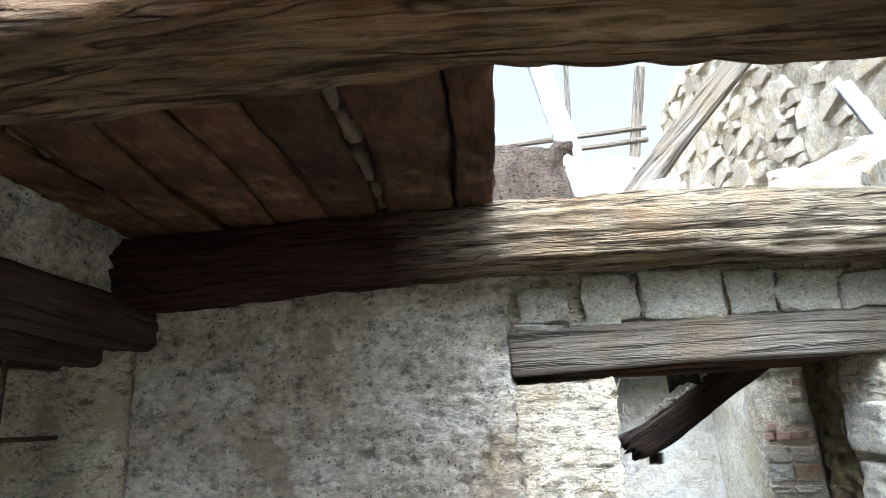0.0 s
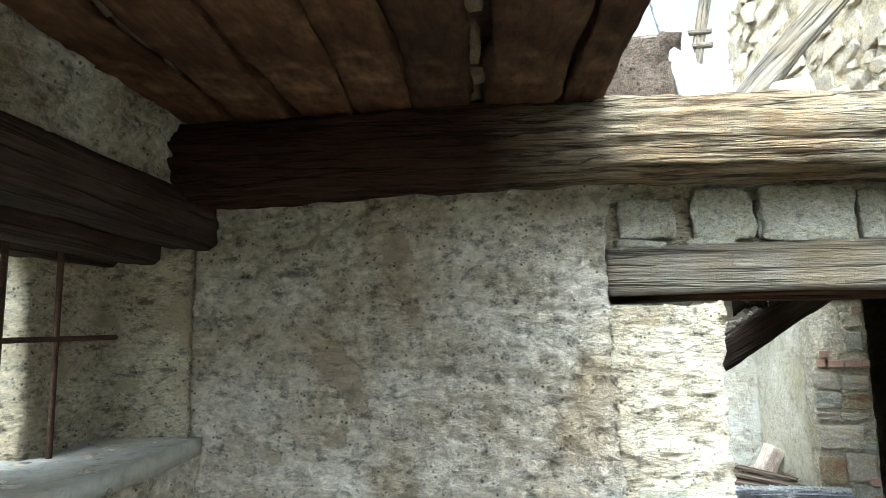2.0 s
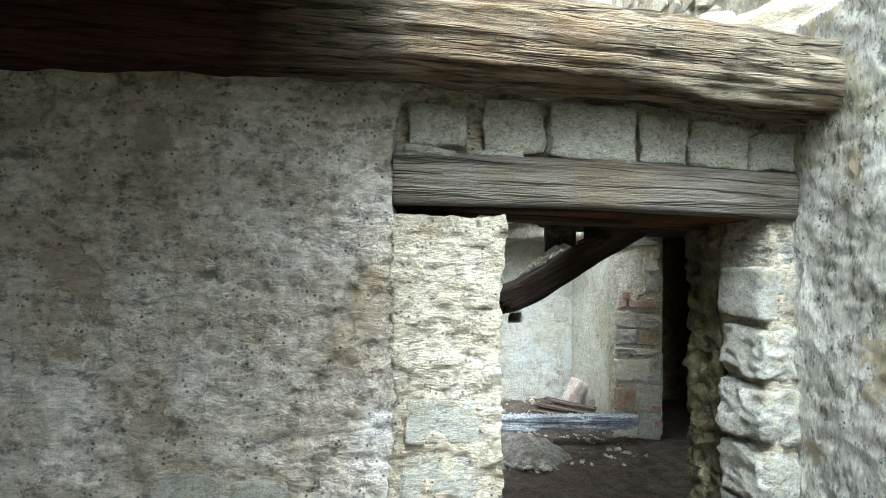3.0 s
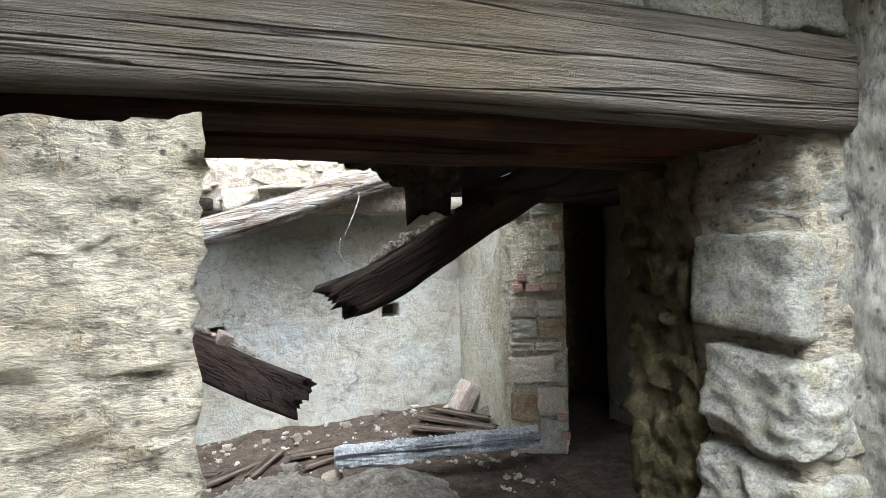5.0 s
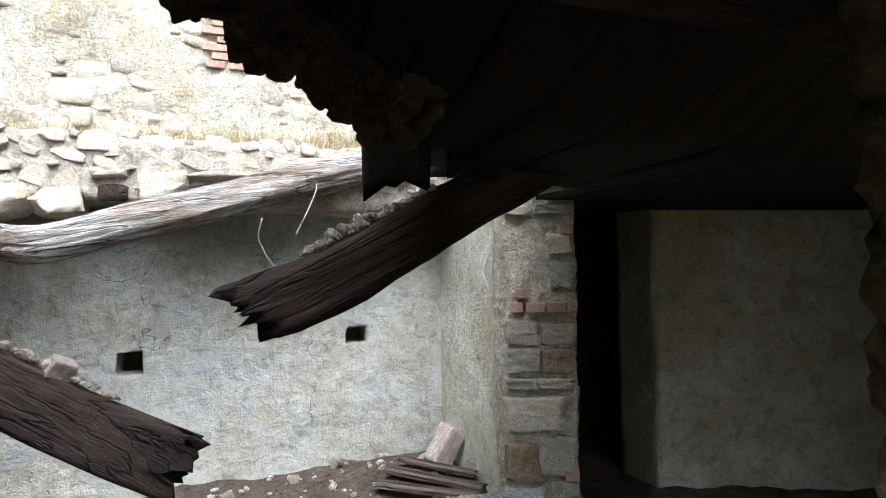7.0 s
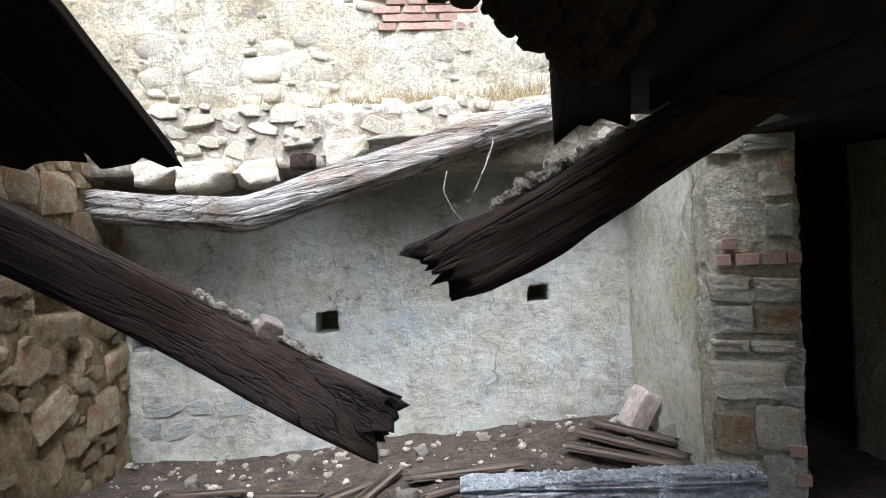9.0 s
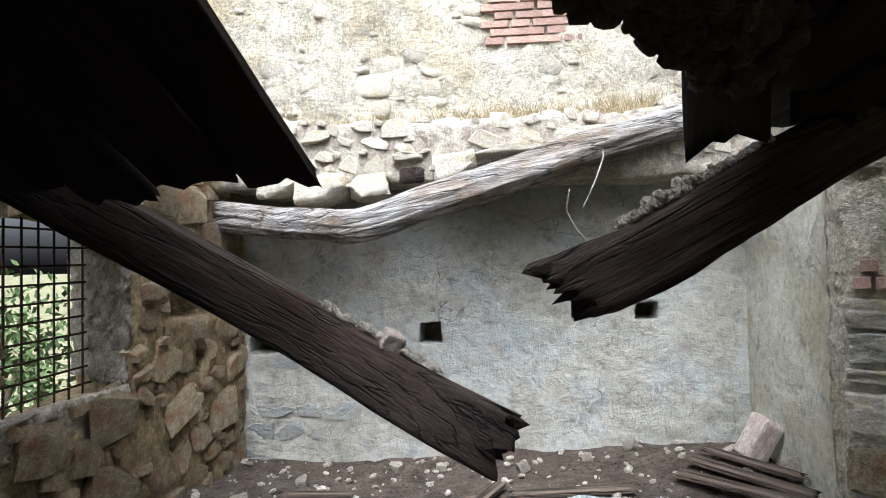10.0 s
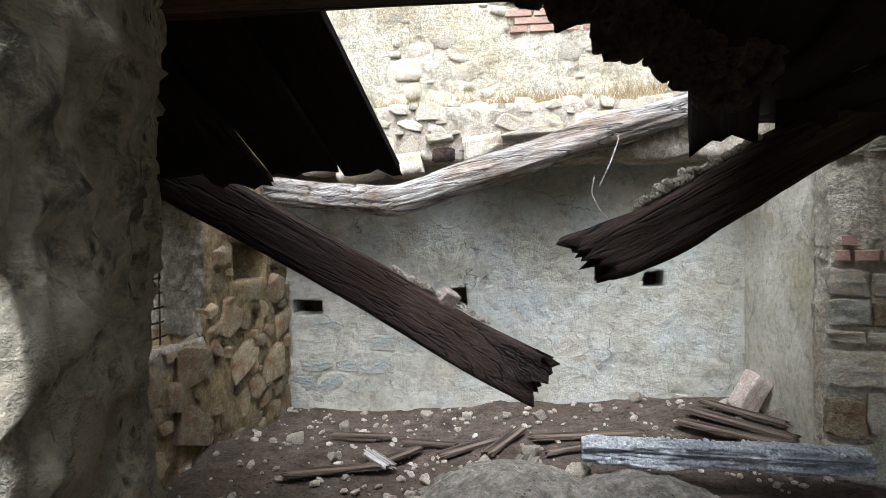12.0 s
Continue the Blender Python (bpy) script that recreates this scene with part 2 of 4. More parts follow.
def rough_block(bm, lo, hi, holes, axis, step, amp, warp=None, cast=0.0):
    """A wall lo..hi, thin along axis (0 or 1), with rectangular holes (u0, u1, z0, z1) right through it; its faces are fine grids, unevened by noise."""
    other = 1 - axis
    us = sorted({lo[other], hi[other], *(v for h in holes for v in h[:2])})
    zs = sorted({lo[2], hi[2], *(v for h in holes for v in h[2:])})
    us = [u for u in us if lo[other] <= u <= hi[other]]
    zs = [z for z in zs if lo[2] <= z <= hi[2]]

    def solid(i, j):
        if not (0 <= i < len(us) - 1 and 0 <= j < len(zs) - 1):
            return False
        u, z = (us[i] + us[i + 1]) / 2, (zs[j] + zs[j + 1]) / 2
        return not any(h[0] < u < h[1] and h[2] < z < h[3] for h in holes)

    def at(u, d, z):
        p = Vector((u, d, z)) if axis == 1 else Vector((d, u, z))
        if warp:
            p = warp(p)
        q = p + field(p, amp) + ORIGIN
        if cast:
            f = Vector((p.x * 16, p.y * 16, p.z * 27))
            q += cast * (noise.noise_vector(f) + 0.7 * noise.noise_vector(f * 2.1))
        return q

    def grid(f, la, lb):
        na, nb = max(1, round(la / step)), max(1, round(lb / step))
        rows = [[bm.verts.new(f(i / na, j / nb)) for j in range(nb + 1)] for i in range(na + 1)]
        for i in range(na):
            for j in range(nb):
                bm.faces.new((rows[i][j], rows[i + 1][j], rows[i + 1][j + 1], rows[i][j + 1]))

    d0, d1 = lo[axis], hi[axis]
    for i in range(len(us) - 1):
        for j in range(len(zs) - 1):
            if not solid(i, j):
                continue
            u0, u1, z0, z1 = us[i], us[i + 1], zs[j], zs[j + 1]
            for d in (d0, d1):
                grid(lambda a, b, d=d: at(u0 + (u1 - u0) * a, d, z0 + (z1 - z0) * b), u1 - u0, z1 - z0)
            for di, dj, f, ln in ((-1, 0, lambda a, b: at(u0, d0 + (d1 - d0) * a, z0 + (z1 - z0) * b), z1 - z0),
                                  (1, 0, lambda a, b: at(u1, d0 + (d1 - d0) * a, z0 + (z1 - z0) * b), z1 - z0),
                                  (0, -1, lambda a, b: at(u0 + (u1 - u0) * b, d0 + (d1 - d0) * a, z0), u1 - u0),
                                  (0, 1, lambda a, b: at(u0 + (u1 - u0) * b, d0 + (d1 - d0) * a, z1), u1 - u0)):
                if not solid(i + di, j + dj):
                    grid(f, d1 - d0, ln)
    bmesh.ops.remove_doubles(bm, verts=bm.verts, dist=0.0005)
    bmesh.ops.recalc_face_normals(bm, faces=bm.faces)
    return bm


def timber(pts, w, h, seed, ragged=(0.0, 0.0), rough=0.10, sides=20, step=0.04, square=0.45, up=(0, 0, 1), taper=1.0, groove=0.06, chip=0.0, rake=0.0):
    """A hewn or round timber along a line of points, its mesh local to the first point with x along it: grooves, bellies and splintered ends."""
    pts = [Vector(p) + ORIGIN for p in pts]
    base = pts[0]
    ahead = (pts[-1] - pts[0]).normalized()
    side = Vector(up).cross(ahead).normalized()
    turn = Matrix((ahead, side, ahead.cross(side))).transposed()
    loc = [turn.transposed() @ (p - base) for p in pts]
    total = sum((loc[i + 1] - loc[i]).length for i in range(len(loc) - 1))
    n = max(3, round(total / step))

    def along(s):
        d = s * total
        for i in range(len(loc) - 1):
            seg = (loc[i + 1] - loc[i]).length
            if d <= seg or i == len(loc) - 2:
                return loc[i].lerp(loc[i + 1], d / seg)
            d -= seg

    def smooth_at(s):
        k = 0.03
        return (along(max(0, s - k)) + along(s) * 2 + along(min(1, s + k))) / 4

    bm = bmesh.new()
    rings = []
    for i in range(n + 1):
        s = i / n
        c = smooth_at(s)
        sz = 1 + (taper - 1) * s
        ring = []
        for k in range(sides):
            t = 2 * math.pi * k / sides
            cy, cz = math.cos(t), math.sin(t)
            e = (abs(cy) ** (2 / square) + abs(cz) ** (2 / square)) ** (-square / 2) if square < 1 else 1.0
            e = min(e, 1.35)
            r = sz * e * (1 + rough * noise.noise(Vector((cy * 1.2 + seed * 7.1, cz * 1.2, s * total * 2.2))) + groove * noise.noise(Vector((cy * 5 + seed, cz * 5, s * total * 1.4))) + groove * 0.6 * noise.noise(Vector((cy * 11, cz * 11 + seed, s * total * 3))) + chip * noise.noise(Vector((cy * 9 + seed, cz * 9, s * total * 3.5))) + chip * 0.8 * noise.noise(Vector((cy * 17 + seed, cz * 17, s * total * 8))))
            x = c.x
            for end, amt in ((0, ragged[0]), (1, ragged[1])):
                if amt:
                    near = max(0.0, 1 - abs(s - end) * total / (amt * 2.2))
                    x += (1 if end == 0 else -1) * amt * near * (0.5 + 0.7 * noise.noise(Vector((cy * 3.3 + seed * 3, cz * 3.3, 5.0 + end))) + 0.95 * noise.noise(Vector((cy * 10 + seed, cz * 10, 2.0))))
            if rake:  # the first end is broken off aslant, longer above than below
                x += rake * (1 - cz) / 2 * max(0.0, 1 - s * total / (rake * 2.5))
            ring.append(bm.verts.new((x, c.y + r * cy * w / 2, c.z + r * cz * h / 2)))
        rings.append(ring)
    for a, b in zip(rings, rings[1:]):
        for k in range(sides):
            bm.faces.new((a[k], a[(k + 1) % sides], b[(k + 1) % sides], b[k]))
    for ring, sgn in ((rings[0], 1), (rings[-1], -1)):
        mid = sum((v.co for v in ring), Vector()) / sides
        mid.x += sgn * 0.03 * (1 if max(ragged) else 0)
        v = bm.verts.new(mid)
        for k in range(sides):
            bm.faces.new((ring[k], ring[(k + 1) % sides], v))
    bmesh.ops.recalc_face_normals(bm, faces=bm.faces)
    return bm, Matrix.Translation(base) @ turn.to_4x4()


def timber_part(name, pts, w, h, seed, mat, parent, label="", **kw):
    bm, m = timber(pts, w, h, seed, **kw)
    ob = part(name, bm, mat, parent, label)
    ob.matrix_parent_inverse = Matrix()
    ob.matrix_basis = (Matrix.Translation(-parent.location) if parent.type == "EMPTY" else parent.matrix_basis.inverted()) @ m
    return ob


def timber_thing(name, pts, w, h, seed, mat, label, category, group="", smooth=True, **kw):
    bm, m = timber(pts, w, h, seed, **kw)
    ob = solo(name, bm, mat, label, category, group, smooth=smooth)
    ob.matrix_basis = m
    return ob


def stone_mesh(seed, mat, chips=7, bevel=0.05, rough=0.02):
    """One broken stone about 1 x 1 x 1: a block with its corners and faces knocked off by random planes."""
    r = random.Random(seed * 13 + 7)
    bm = bmesh.new()
    bmesh.ops.create_cube(bm, size=1.0)
    for v in bm.verts:
        v.co += Vector((r.uniform(-.09, .09), r.uniform(-.05, .05), r.uniform(-.09, .09)))
    for _ in range(chips):
        n = Vector((r.choice((-1, 1)) * r.uniform(.3, 1), r.choice((-1, 1)) * r.uniform(.1, 1), r.choice((-1, 1)) * r.uniform(.3, 1))).normalized()
        cut = bmesh.ops.bisect_plane(bm, geom=bm.verts[:] + bm.edges[:] + bm.faces[:], plane_co=n * r.uniform(0.50, 0.62), plane_no=n, clear_outer=True)
        bmesh.ops.contextual_create(bm, geom=[e for e in cut["geom_cut"] if isinstance(e, bmesh.types.BMEdge)])
    if bevel:
        bmesh.ops.bevel(bm, geom=bm.edges[:], offset=bevel, segments=1, affect="EDGES", clamp_overlap=True)
        bmesh.ops.triangulate(bm, faces=bm.faces[:])
    if bevel > 0.055:
        bmesh.ops.subdivide_edges(bm, edges=bm.edges[:], cuts=3, use_grid_fill=True)
        for v in bm.verts:
            v.co += noise.noise_vector(v.co * 5 + Vector((seed, 0, 0))) * rough * 1.6 + noise.noise_vector(v.co * 14 + Vector((seed, 0, 0))) * rough
    bmesh.ops.recalc_face_normals(bm, faces=bm.faces)
    return mesh_of(bm, mat, "stone", bevel > 0.055)


def stone_set(mat, n=8, first=0):
    return [stone_mesh(first + s, mat, 5, 0.045) for s in range(n)]


def rng(seed):
    return random.Random(seed)


def stone_course(parent, meshes, origin, axis, length, height, size, depth, seed, holes=(), gap=0.012, name="stone", flat=1.5):
    """Stones laid in rough courses on a vertical face: axis 0 runs along x, 1 along y; origin is the lower start corner on the face."""
    r = rng(seed)
    z = 0.0
    o = Vector(origin) + ORIGIN
    while z < height - size * 0.25:
        hgt = min(size * r.uniform(0.6, 1.15), height - z)
        u = -r.uniform(0, size * 0.5)
        while u < length:
            wid = size * r.uniform(0.55, 1.45) * flat
            cu, cz = u + wid / 2, z + hgt / 2
            if 0.02 < cu < length and not any(h[0] - wid * 0.35 < cu < h[1] + wid * 0.35 and h[2] - hgt * 0.4 < cz < h[3] + hgt * 0.4 for h in holes):
                hh = hgt * r.uniform(0.7, 1.12)
                ob = new(name, r.choice(meshes))
                ob.parent = parent
                p = o + Vector((cu, 0, cz + r.uniform(-0.012, 0.012))) if axis == 0 else o + Vector((0, cu, cz + r.uniform(-0.012, 0.012)))
                push = r.uniform(-0.25, 0.12) * depth
                p[1 - axis] += push
                sc = (wid - gap, depth * 1.1, hh - gap) if axis == 0 else (depth * 1.1, wid - gap, hh - gap)
                ob.matrix_basis = Matrix.LocRotScale(p - (parent.location if parent.type == "EMPTY" else Vector()), Euler((r.uniform(-.03, .03), r.uniform(-.20, .20), r.uniform(-.04, .04)) if axis == 0 else (r.uniform(-.20, .20), r.uniform(-.03, .03), r.uniform(-.04, .04))), sc)
            u += wid
        z += hgt


def cobble(seed, mat, flat=0.42):
    """One rounded field stone about 1 x 1 x 1: a ball pressed towards a block, dented by noise."""
    bm = bmesh.new()
    bmesh.ops.create_icosphere(bm, subdivisions=2, radius=1.0)
    for v in bm.verts:
        c = v.co
        c = Vector([math.copysign(abs(q) ** flat, q) for q in c]) * 0.5
        v.co = c * (1 + 0.24 * noise.noise(c * 2.1 + Vector((seed * 3.7, 0, 0)))) + noise.noise_vector(c * 5 + Vector((0, seed * 1.9, 0))) * 0.035
    return mesh_of(bm, mat, "stone")


def block_stone(seed, mat, hew=1.0):
    """One roughly squared block about 1 x 1 x 1 with broken, faceted faces."""
    bm = bmesh.new()
    bmesh.ops.create_cube(bm, size=1.0)
    bmesh.ops.subdivide_edges(bm, edges=bm.edges[:], cuts=21, use_grid_fill=True)
    o = Vector((seed * 5.3, seed * 1.7, 0))
    for v in bm.verts:
        c = v.co * 2
        e = (abs(c.x) ** 14 + abs(c.y) ** 14 + abs(c.z) ** 14) ** (-1 / 14)
        c = c * e * 0.5
        cell = noise.voronoi(c * 2.6 + o)[0]
        d = 0.16 * noise.noise(c * 1.9 + o) + 0.10 * (cell[0] - 0.35) - 0.14 * abs(noise.noise(c * 4 + o)) + 0.03 * noise.noise(c * 11 + o) + 0.02 * noise.noise(c * 27 + o)
        v.co = c * (1 + hew * d)
    return mesh_of(bm, mat, "stone")


def rubble_face(parent, meshes, origin, axis, length, height, sizes, depth, seed, holes=(), joint=0.012, limit=400, proud=0.0):
    """Stones of all sizes fitted between one another on a vertical face, the large ones first; axis as in stone_course."""
    r = rng(seed)
    o = Vector(origin) + ORIGIN
    placed = []
    for big in sizes:
        for _ in range(int(2.2 * length * height / (big * big)) + 40):
            w, h = big * r.uniform(0.75, 1.35), big * r.uniform(0.5, 0.85)
            u, z = r.uniform(0, length), r.uniform(0, height)
            if any(a - w * 0.4 < u < b + w * 0.4 and c - h * 0.4 < z < d + h * 0.4 for a, b, c, d in holes):
                continue
            if any(((u - pu) / ((w + pw) / 2 + joint)) ** 2 + ((z - pz) / ((h + ph) / 2 + joint)) ** 2 < 0.92 for pu, pz, pw, ph in placed):
                continue
            placed.append((u, z, w, h))
            if len(placed) > limit:
                return
            ob = new("stone", r.choice(meshes))
            ob.parent = parent
            p = o + (Vector((u, 0, z)) if axis == 0 else Vector((0, u, z)))
            p[1 - axis] += proud + r.uniform(-0.2, 0.2) * depth
            lean = r.uniform(-0.35, 0.35)
            sc, tilt = ((w, depth, h), (r.uniform(-.1, .1), lean, r.uniform(-.1, .1))) if axis == 0 else ((depth, w, h), (lean, r.uniform(-.1, .1), r.uniform(-.1, .1)))
            ob.matrix_basis = Matrix.LocRotScale(p - (parent.location if parent.type == "EMPTY" else Vector()), Euler(tilt), sc)


def scatter_stones(bm, n, area, size, seed, ground=lambda x, y: 0.0, squash=0.6):
    r = rng(seed)
    for _ in range(n):
        x, y = r.uniform(area[0], area[1]), r.uniform(area[2], area[3])
        s = size * r.uniform(0.3, 1.0) ** 1.6
        m = pose(x, y, ground(x, y) + s * 0.18, r.uniform(-30, 30), r.uniform(-30, 30), r.uniform(0, 360)) @ Matrix.Diagonal((s, s * r.uniform(0.6, 1), s * squash * r.uniform(0.6, 1.2), 1))
        got = bmesh.ops.create_icosphere(bm, subdivisions=1, radius=0.5, matrix=m)
        for v in got["verts"]:
            v.co += noise.noise_vector(v.co * 14) * s * 0.10


# ---------------------------------------------------------------- ground and outer closing
bm = bmesh.new()
bmesh.ops.create_grid(bm, x_segments=40, y_segments=40, size=400)
for v in bm.verts:
    v.co.z = -0.35 - 0.9 * max(0.0, min(1.0, (-v.co.x - 3) / 12))
solo("ground", bm, GROUND, "dry grassy ground round the ruined house", "ground", kind="structure")

bm = bmesh.new()
rough_block(bm, (-2.4, -3.9, -0.4), (1.6, 0.5, 0.0), (), 1, 0.3, 0.02)
solo("floor_entry", bm, SOIL, "bare earth floor of the roofless entry room", "floor", kind="structure")


def debris_height(x, y):
    h = 0.02 + 0.04 * noise.noise(Vector((x * 1.7, y * 1.7, 3.0))) + 0.025 * noise.noise(Vector((x * 6, y * 6, 1.0)))
    h += 0.13 * math.exp(-((x - 1.65) ** 2 / 0.35 + (y - 4.2) ** 2 / 0.25))
    h += 0.14 * math.exp(-((x + 1.4) ** 2 / 0.3 + (y - 3.2) ** 2 / 1.2))
    h -= 0.10 * max(0.0, min(1.0, (0.2 - x) / 1.2)) * max(0.0, min(1.0, (y - 3.2) / 1.0))
    h += 0.03 * math.exp(-((y - 4.5) ** 2 / 0.06))
    return h


bm = bmesh.new()
nx, ny = 90, 110
rows_ = [[bm.verts.new((-2.2 + 6.6 * i / nx, 0.2 + 4.6 * j / ny, 0.0)) for j in range(ny + 1)] for i in range(nx + 1)]
for col_ in rows_:
    for v in col_:
        v.co.z = debris_height(v.co.x, v.co.y) + 0.012 * noise.noise(v.co * 22)
for i in range(nx):
    for j in range(ny):
        bm.faces.new((rows_[i][j], rows_[i + 1][j], rows_[i + 1][j + 1], rows_[i][j + 1]))
solo("floor_inner", bm, SOIL, "earth floor of the inner room heaped with debris", "floor", kind="structure")

# ---------------------------------------------------------------- door wall between the rooms
def splay(p):
    """The left jamb opens towards the inner room."""
    if p.x > -0.5 and p.x < 0.3:
        p = p.copy()
        p.x -= 0.25 * max(0.0, p.y) / 0.5 * min(1.0, (p.x + 0.5) / 0.5)
    return p


wall_door = thing("wall_door", "thick roughcast rubble wall with a low doorway", "wall", kind="structure")
bm = bmesh.new()
rough_block(bm, (-2.4, 0.0, -0.3), (-0.37, 0.5, 2.12), (), 1, 0.013, 0.018, None, 0.016)
part("plaster_panel", bm, PLASTER, wall_door, "pitted grey-beige roughcast plaster")
bm = bmesh.new()
rough_block(bm, (-0.37, -0.006, -0.3), (0.015, 0.5, 1.66), (), 1, 0.013, 0.022, splay, 0.013)
part("door_jamb", bm, PLASTER_YELLOW, wall_door, "door jamb of crumbling yellowish mortar")
bm = bmesh.new()
rough_block(bm, (-0.37, 0.055, 1.84), (1.25, 0.5, 2.34), (), 1, 0.04, 0.015)
part("masonry_above_door", bm, PLASTER_YELLOW, wall_door, "yellowish mortar round the stones over the lintel")
bm = bmesh.new()
rough_block(bm, (1.04, 0.025, -0.3), (1.7, 0.30, 2.34), (), 1, 0.025, 0.02, None, 0.012)
part("masonry_beside_door", bm, PLASTER_YELLOW, wall_door, "yellowish mortar round the jamb stones")
bm = bmesh.new()
rough_block(bm, (1.03, 0.30, -0.3), (1.7, 0.54, 2.34), (), 0, 0.02, 0.03, None, 0.03)
part("mossy_jamb", bm, MOSSY, wall_door, "dark mossy rubble of the inner jamb")
bm = bmesh.new()
rough_block(bm, (-2.4, 0.05, 2.12), (-0.37, 0.5, 2.34), (), 1, 0.06, 0.015)
part("masonry_top", bm, MORTAR, wall_door)
# Unseen closing wall; its opening is added to light the pier and passage.
bm = bmesh.new()
rough_block(bm, (1.7, 0.02, -0.3), (4.95, 0.5, 2.5), ((1.78, 3.3, 0.3, 2.0),), 1, 0.1, 0.015)
part("masonry_end", bm, MORTAR, wall_door)

# lintel of the doorway: a weathered front beam and darker beams behind it
lintel = thing("door_lintel", "weathered grey timber lintel over the low doorway", "lintel")
timber_part("front_beam", [(-0.39, 0.035, 1.785), (0.3, 0.03, 1.795), (1.16, 0.035, 1.775)], 0.09, 0.175, 3, WOOD_GREY, lintel, "cracked grey front beam", square=0.25, rough=0.05, groove=0.03, sides=28, step=0.025)
timber_part("inner_beam", [(-0.45, 0.18, 1.785), (1.2, 0.18, 1.775)], 0.19, 0.17, 5, WOOD_RED, lintel, "dark red-brown inner beam", square=0.4, rough=0.1, groove=0.06)
timber_part("rear_beam", [(-0.6, 0.40, 1.775), (1.25, 0.40, 1.765)], 0.22, 0.17, 6, WOOD_RED, lintel, "dark red-brown inner beam", square=0.4, rough=0.1, groove=0.06)

timber_part("innermost_beam", [(-0.7, 0.69, 1.833), (0.5, 0.69, 1.838), (1.9, 0.69, 1.828)], 0.29, 0.19, 8, WOOD_RED, lintel, "reddish dark innermost beam", square=0.3, rough=0.06, groove=0.04)

# stones over the lintel and round the right jamb
near_stones = [block_stone(40 + s, STONE_GREY, 0.9) for s in range(7)]
for i, (x, w, z, h) in enumerate(((-0.25, 0.2, 1.875, 0.05), (0.0, 0.18, 1.88, 0.05), (0.06, 0.24, 1.99, 0.19), (0.34, 0.34, 1.98, 0.2), (0.62, 0.2, 1.97, 0.18), (0.86, 0.28, 1.96, 0.17), (1.05, 0.2, 1.94, 0.14), (-0.22, 0.22, 1.98, 0.15))):
    ob = new("stone", near_stones[i % 7])
    ob.parent = wall_door
    ob.matrix_basis = pose(x, 0.078 + 0.012 * (i % 3), z, 0, random.uniform(-5, 5), random.uniform(-4, 4)) @ Matrix.Diagonal((w * 0.95, 0.17, h * 1.02, 1))
rear_stones = [block_stone(260 + s, MOSSY, 1.3) for s in range(5)]
jamb_stones = [block_stone(240 + s, STONE_GREY, 0.4 if s < 1 else 1.1) for s in range(10)]
for i, (x, y, z, w, d, h, k) in enumerate(((1.12, 0.15, 1.405, 0.24, 0.27, 0.205, 0), (1.13, 0.13, 1.185, 0.24, 0.25, 0.2, 7), (1.12, 0.14, 0.95, 0.26, 0.28, 0.21, 8), (1.13, 0.14, 0.72, 0.26, 0.26, 0.2, 6), (1.12, 0.15, 0.49, 0.25, 0.3, 0.22, 2), (1.13, 0.14, 0.25, 0.25, 0.28, 0.22, 9), (1.14, 0.13, 1.57, 0.2, 0.22, 0.1, 3),
                                           (1.15, 0.40, 1.3, 0.2, 0.2, 0.2, 4), (1.16, 0.40, 1.07, 0.2, 0.22, 0.22, 5), (1.14, 0.41, 0.84, 0.22, 0.2, 0.2, 3), (1.16, 0.40, 1.53, 0.2, 0.2, 0.2, 2), (1.15, 0.40, 0.6, 0.2, 0.22, 0.22, 5))):
    ob = new("stone", rear_stones[i % 5] if y > 0.3 else jamb_stones[k])
    ob.parent = wall_door
    ob.matrix_basis = pose(x, y, z, random.uniform(-3, 3), random.uniform(-3, 3), random.uniform(-5, 5)) @ Matrix.Diagonal((w, d, h, 1))

# ---------------------------------------------------------------- walls of the entry room
wall_left = thing("wall_left", "rubble wall with a barred window recess", "wall", kind="structure")
bm = bmesh.new()
rough_block(bm, (-2.42, -3.9, -0.3), (-1.9, 0.0, 2.95), ((-1.0, 0.0, 1.22, 2.1), ), 0, 0.018, 0.018, None, 0.017)
part("plaster_panel", bm, PLASTER, wall_left, "pitted grey-beige roughcast plaster")
bm = bmesh.new()
rough_block(bm, (-2.36, -1.05, 1.16), (-1.88, -0.01, 1.225), (), 0, 0.05, 0.012)
part("window_sill", bm, PLASTER_SMOOTH, wall_left, "worn mortar window sill")
bm = bmesh.new()
rough_block(bm, (-2.42, -0.05, 1.2), (-1.93, 0.0, 2.0), (), 0, 0.05, 0.012)
part("window_reveal", bm, PLASTER_YELLOW, wall_left)
bm = bmesh.new()
rough_block(bm, (-2.42, -1.05, 2.1), (-1.96, 0.0, 2.36), (), 0, 0.06, 0.02)
part("masonry_over_window", bm, STONE_GREY, wall_left, "grey stones over the window lintel")
bm = bmesh.new()
rough_block(bm, (-2.44, -0.42, 1.2), (-2.26, -0.02, 1.95), (), 0, 0.05, 0.03)
part("outer_reveal", bm, PLASTER_YELLOW, wall_left, "sunlit outer reveal of the window")
# Backdrop wall added outside so the barred window shows a bright surface.
bm = bmesh.new()
rough_block(bm, (-4.3, -2.6, -1.2), (-3.9, 0.6, 2.6), (), 0, 0.15, 0.04)
solo("wall_neighbour", bm, PLASTER_YELLOW, "yellowish backdrop wall added outside the barred window", "wall", kind="structure")
win_lintel = thing("window_lintel", "dark timber lintel beams over the window recess", "lintel")
timber_part("inner_beam", [(-1.945, -1.2, 2.02), (-1.94, 0.1, 2.0)], 0.17, 0.18, 11, WOOD_DARK, win_lintel, square=0.3)
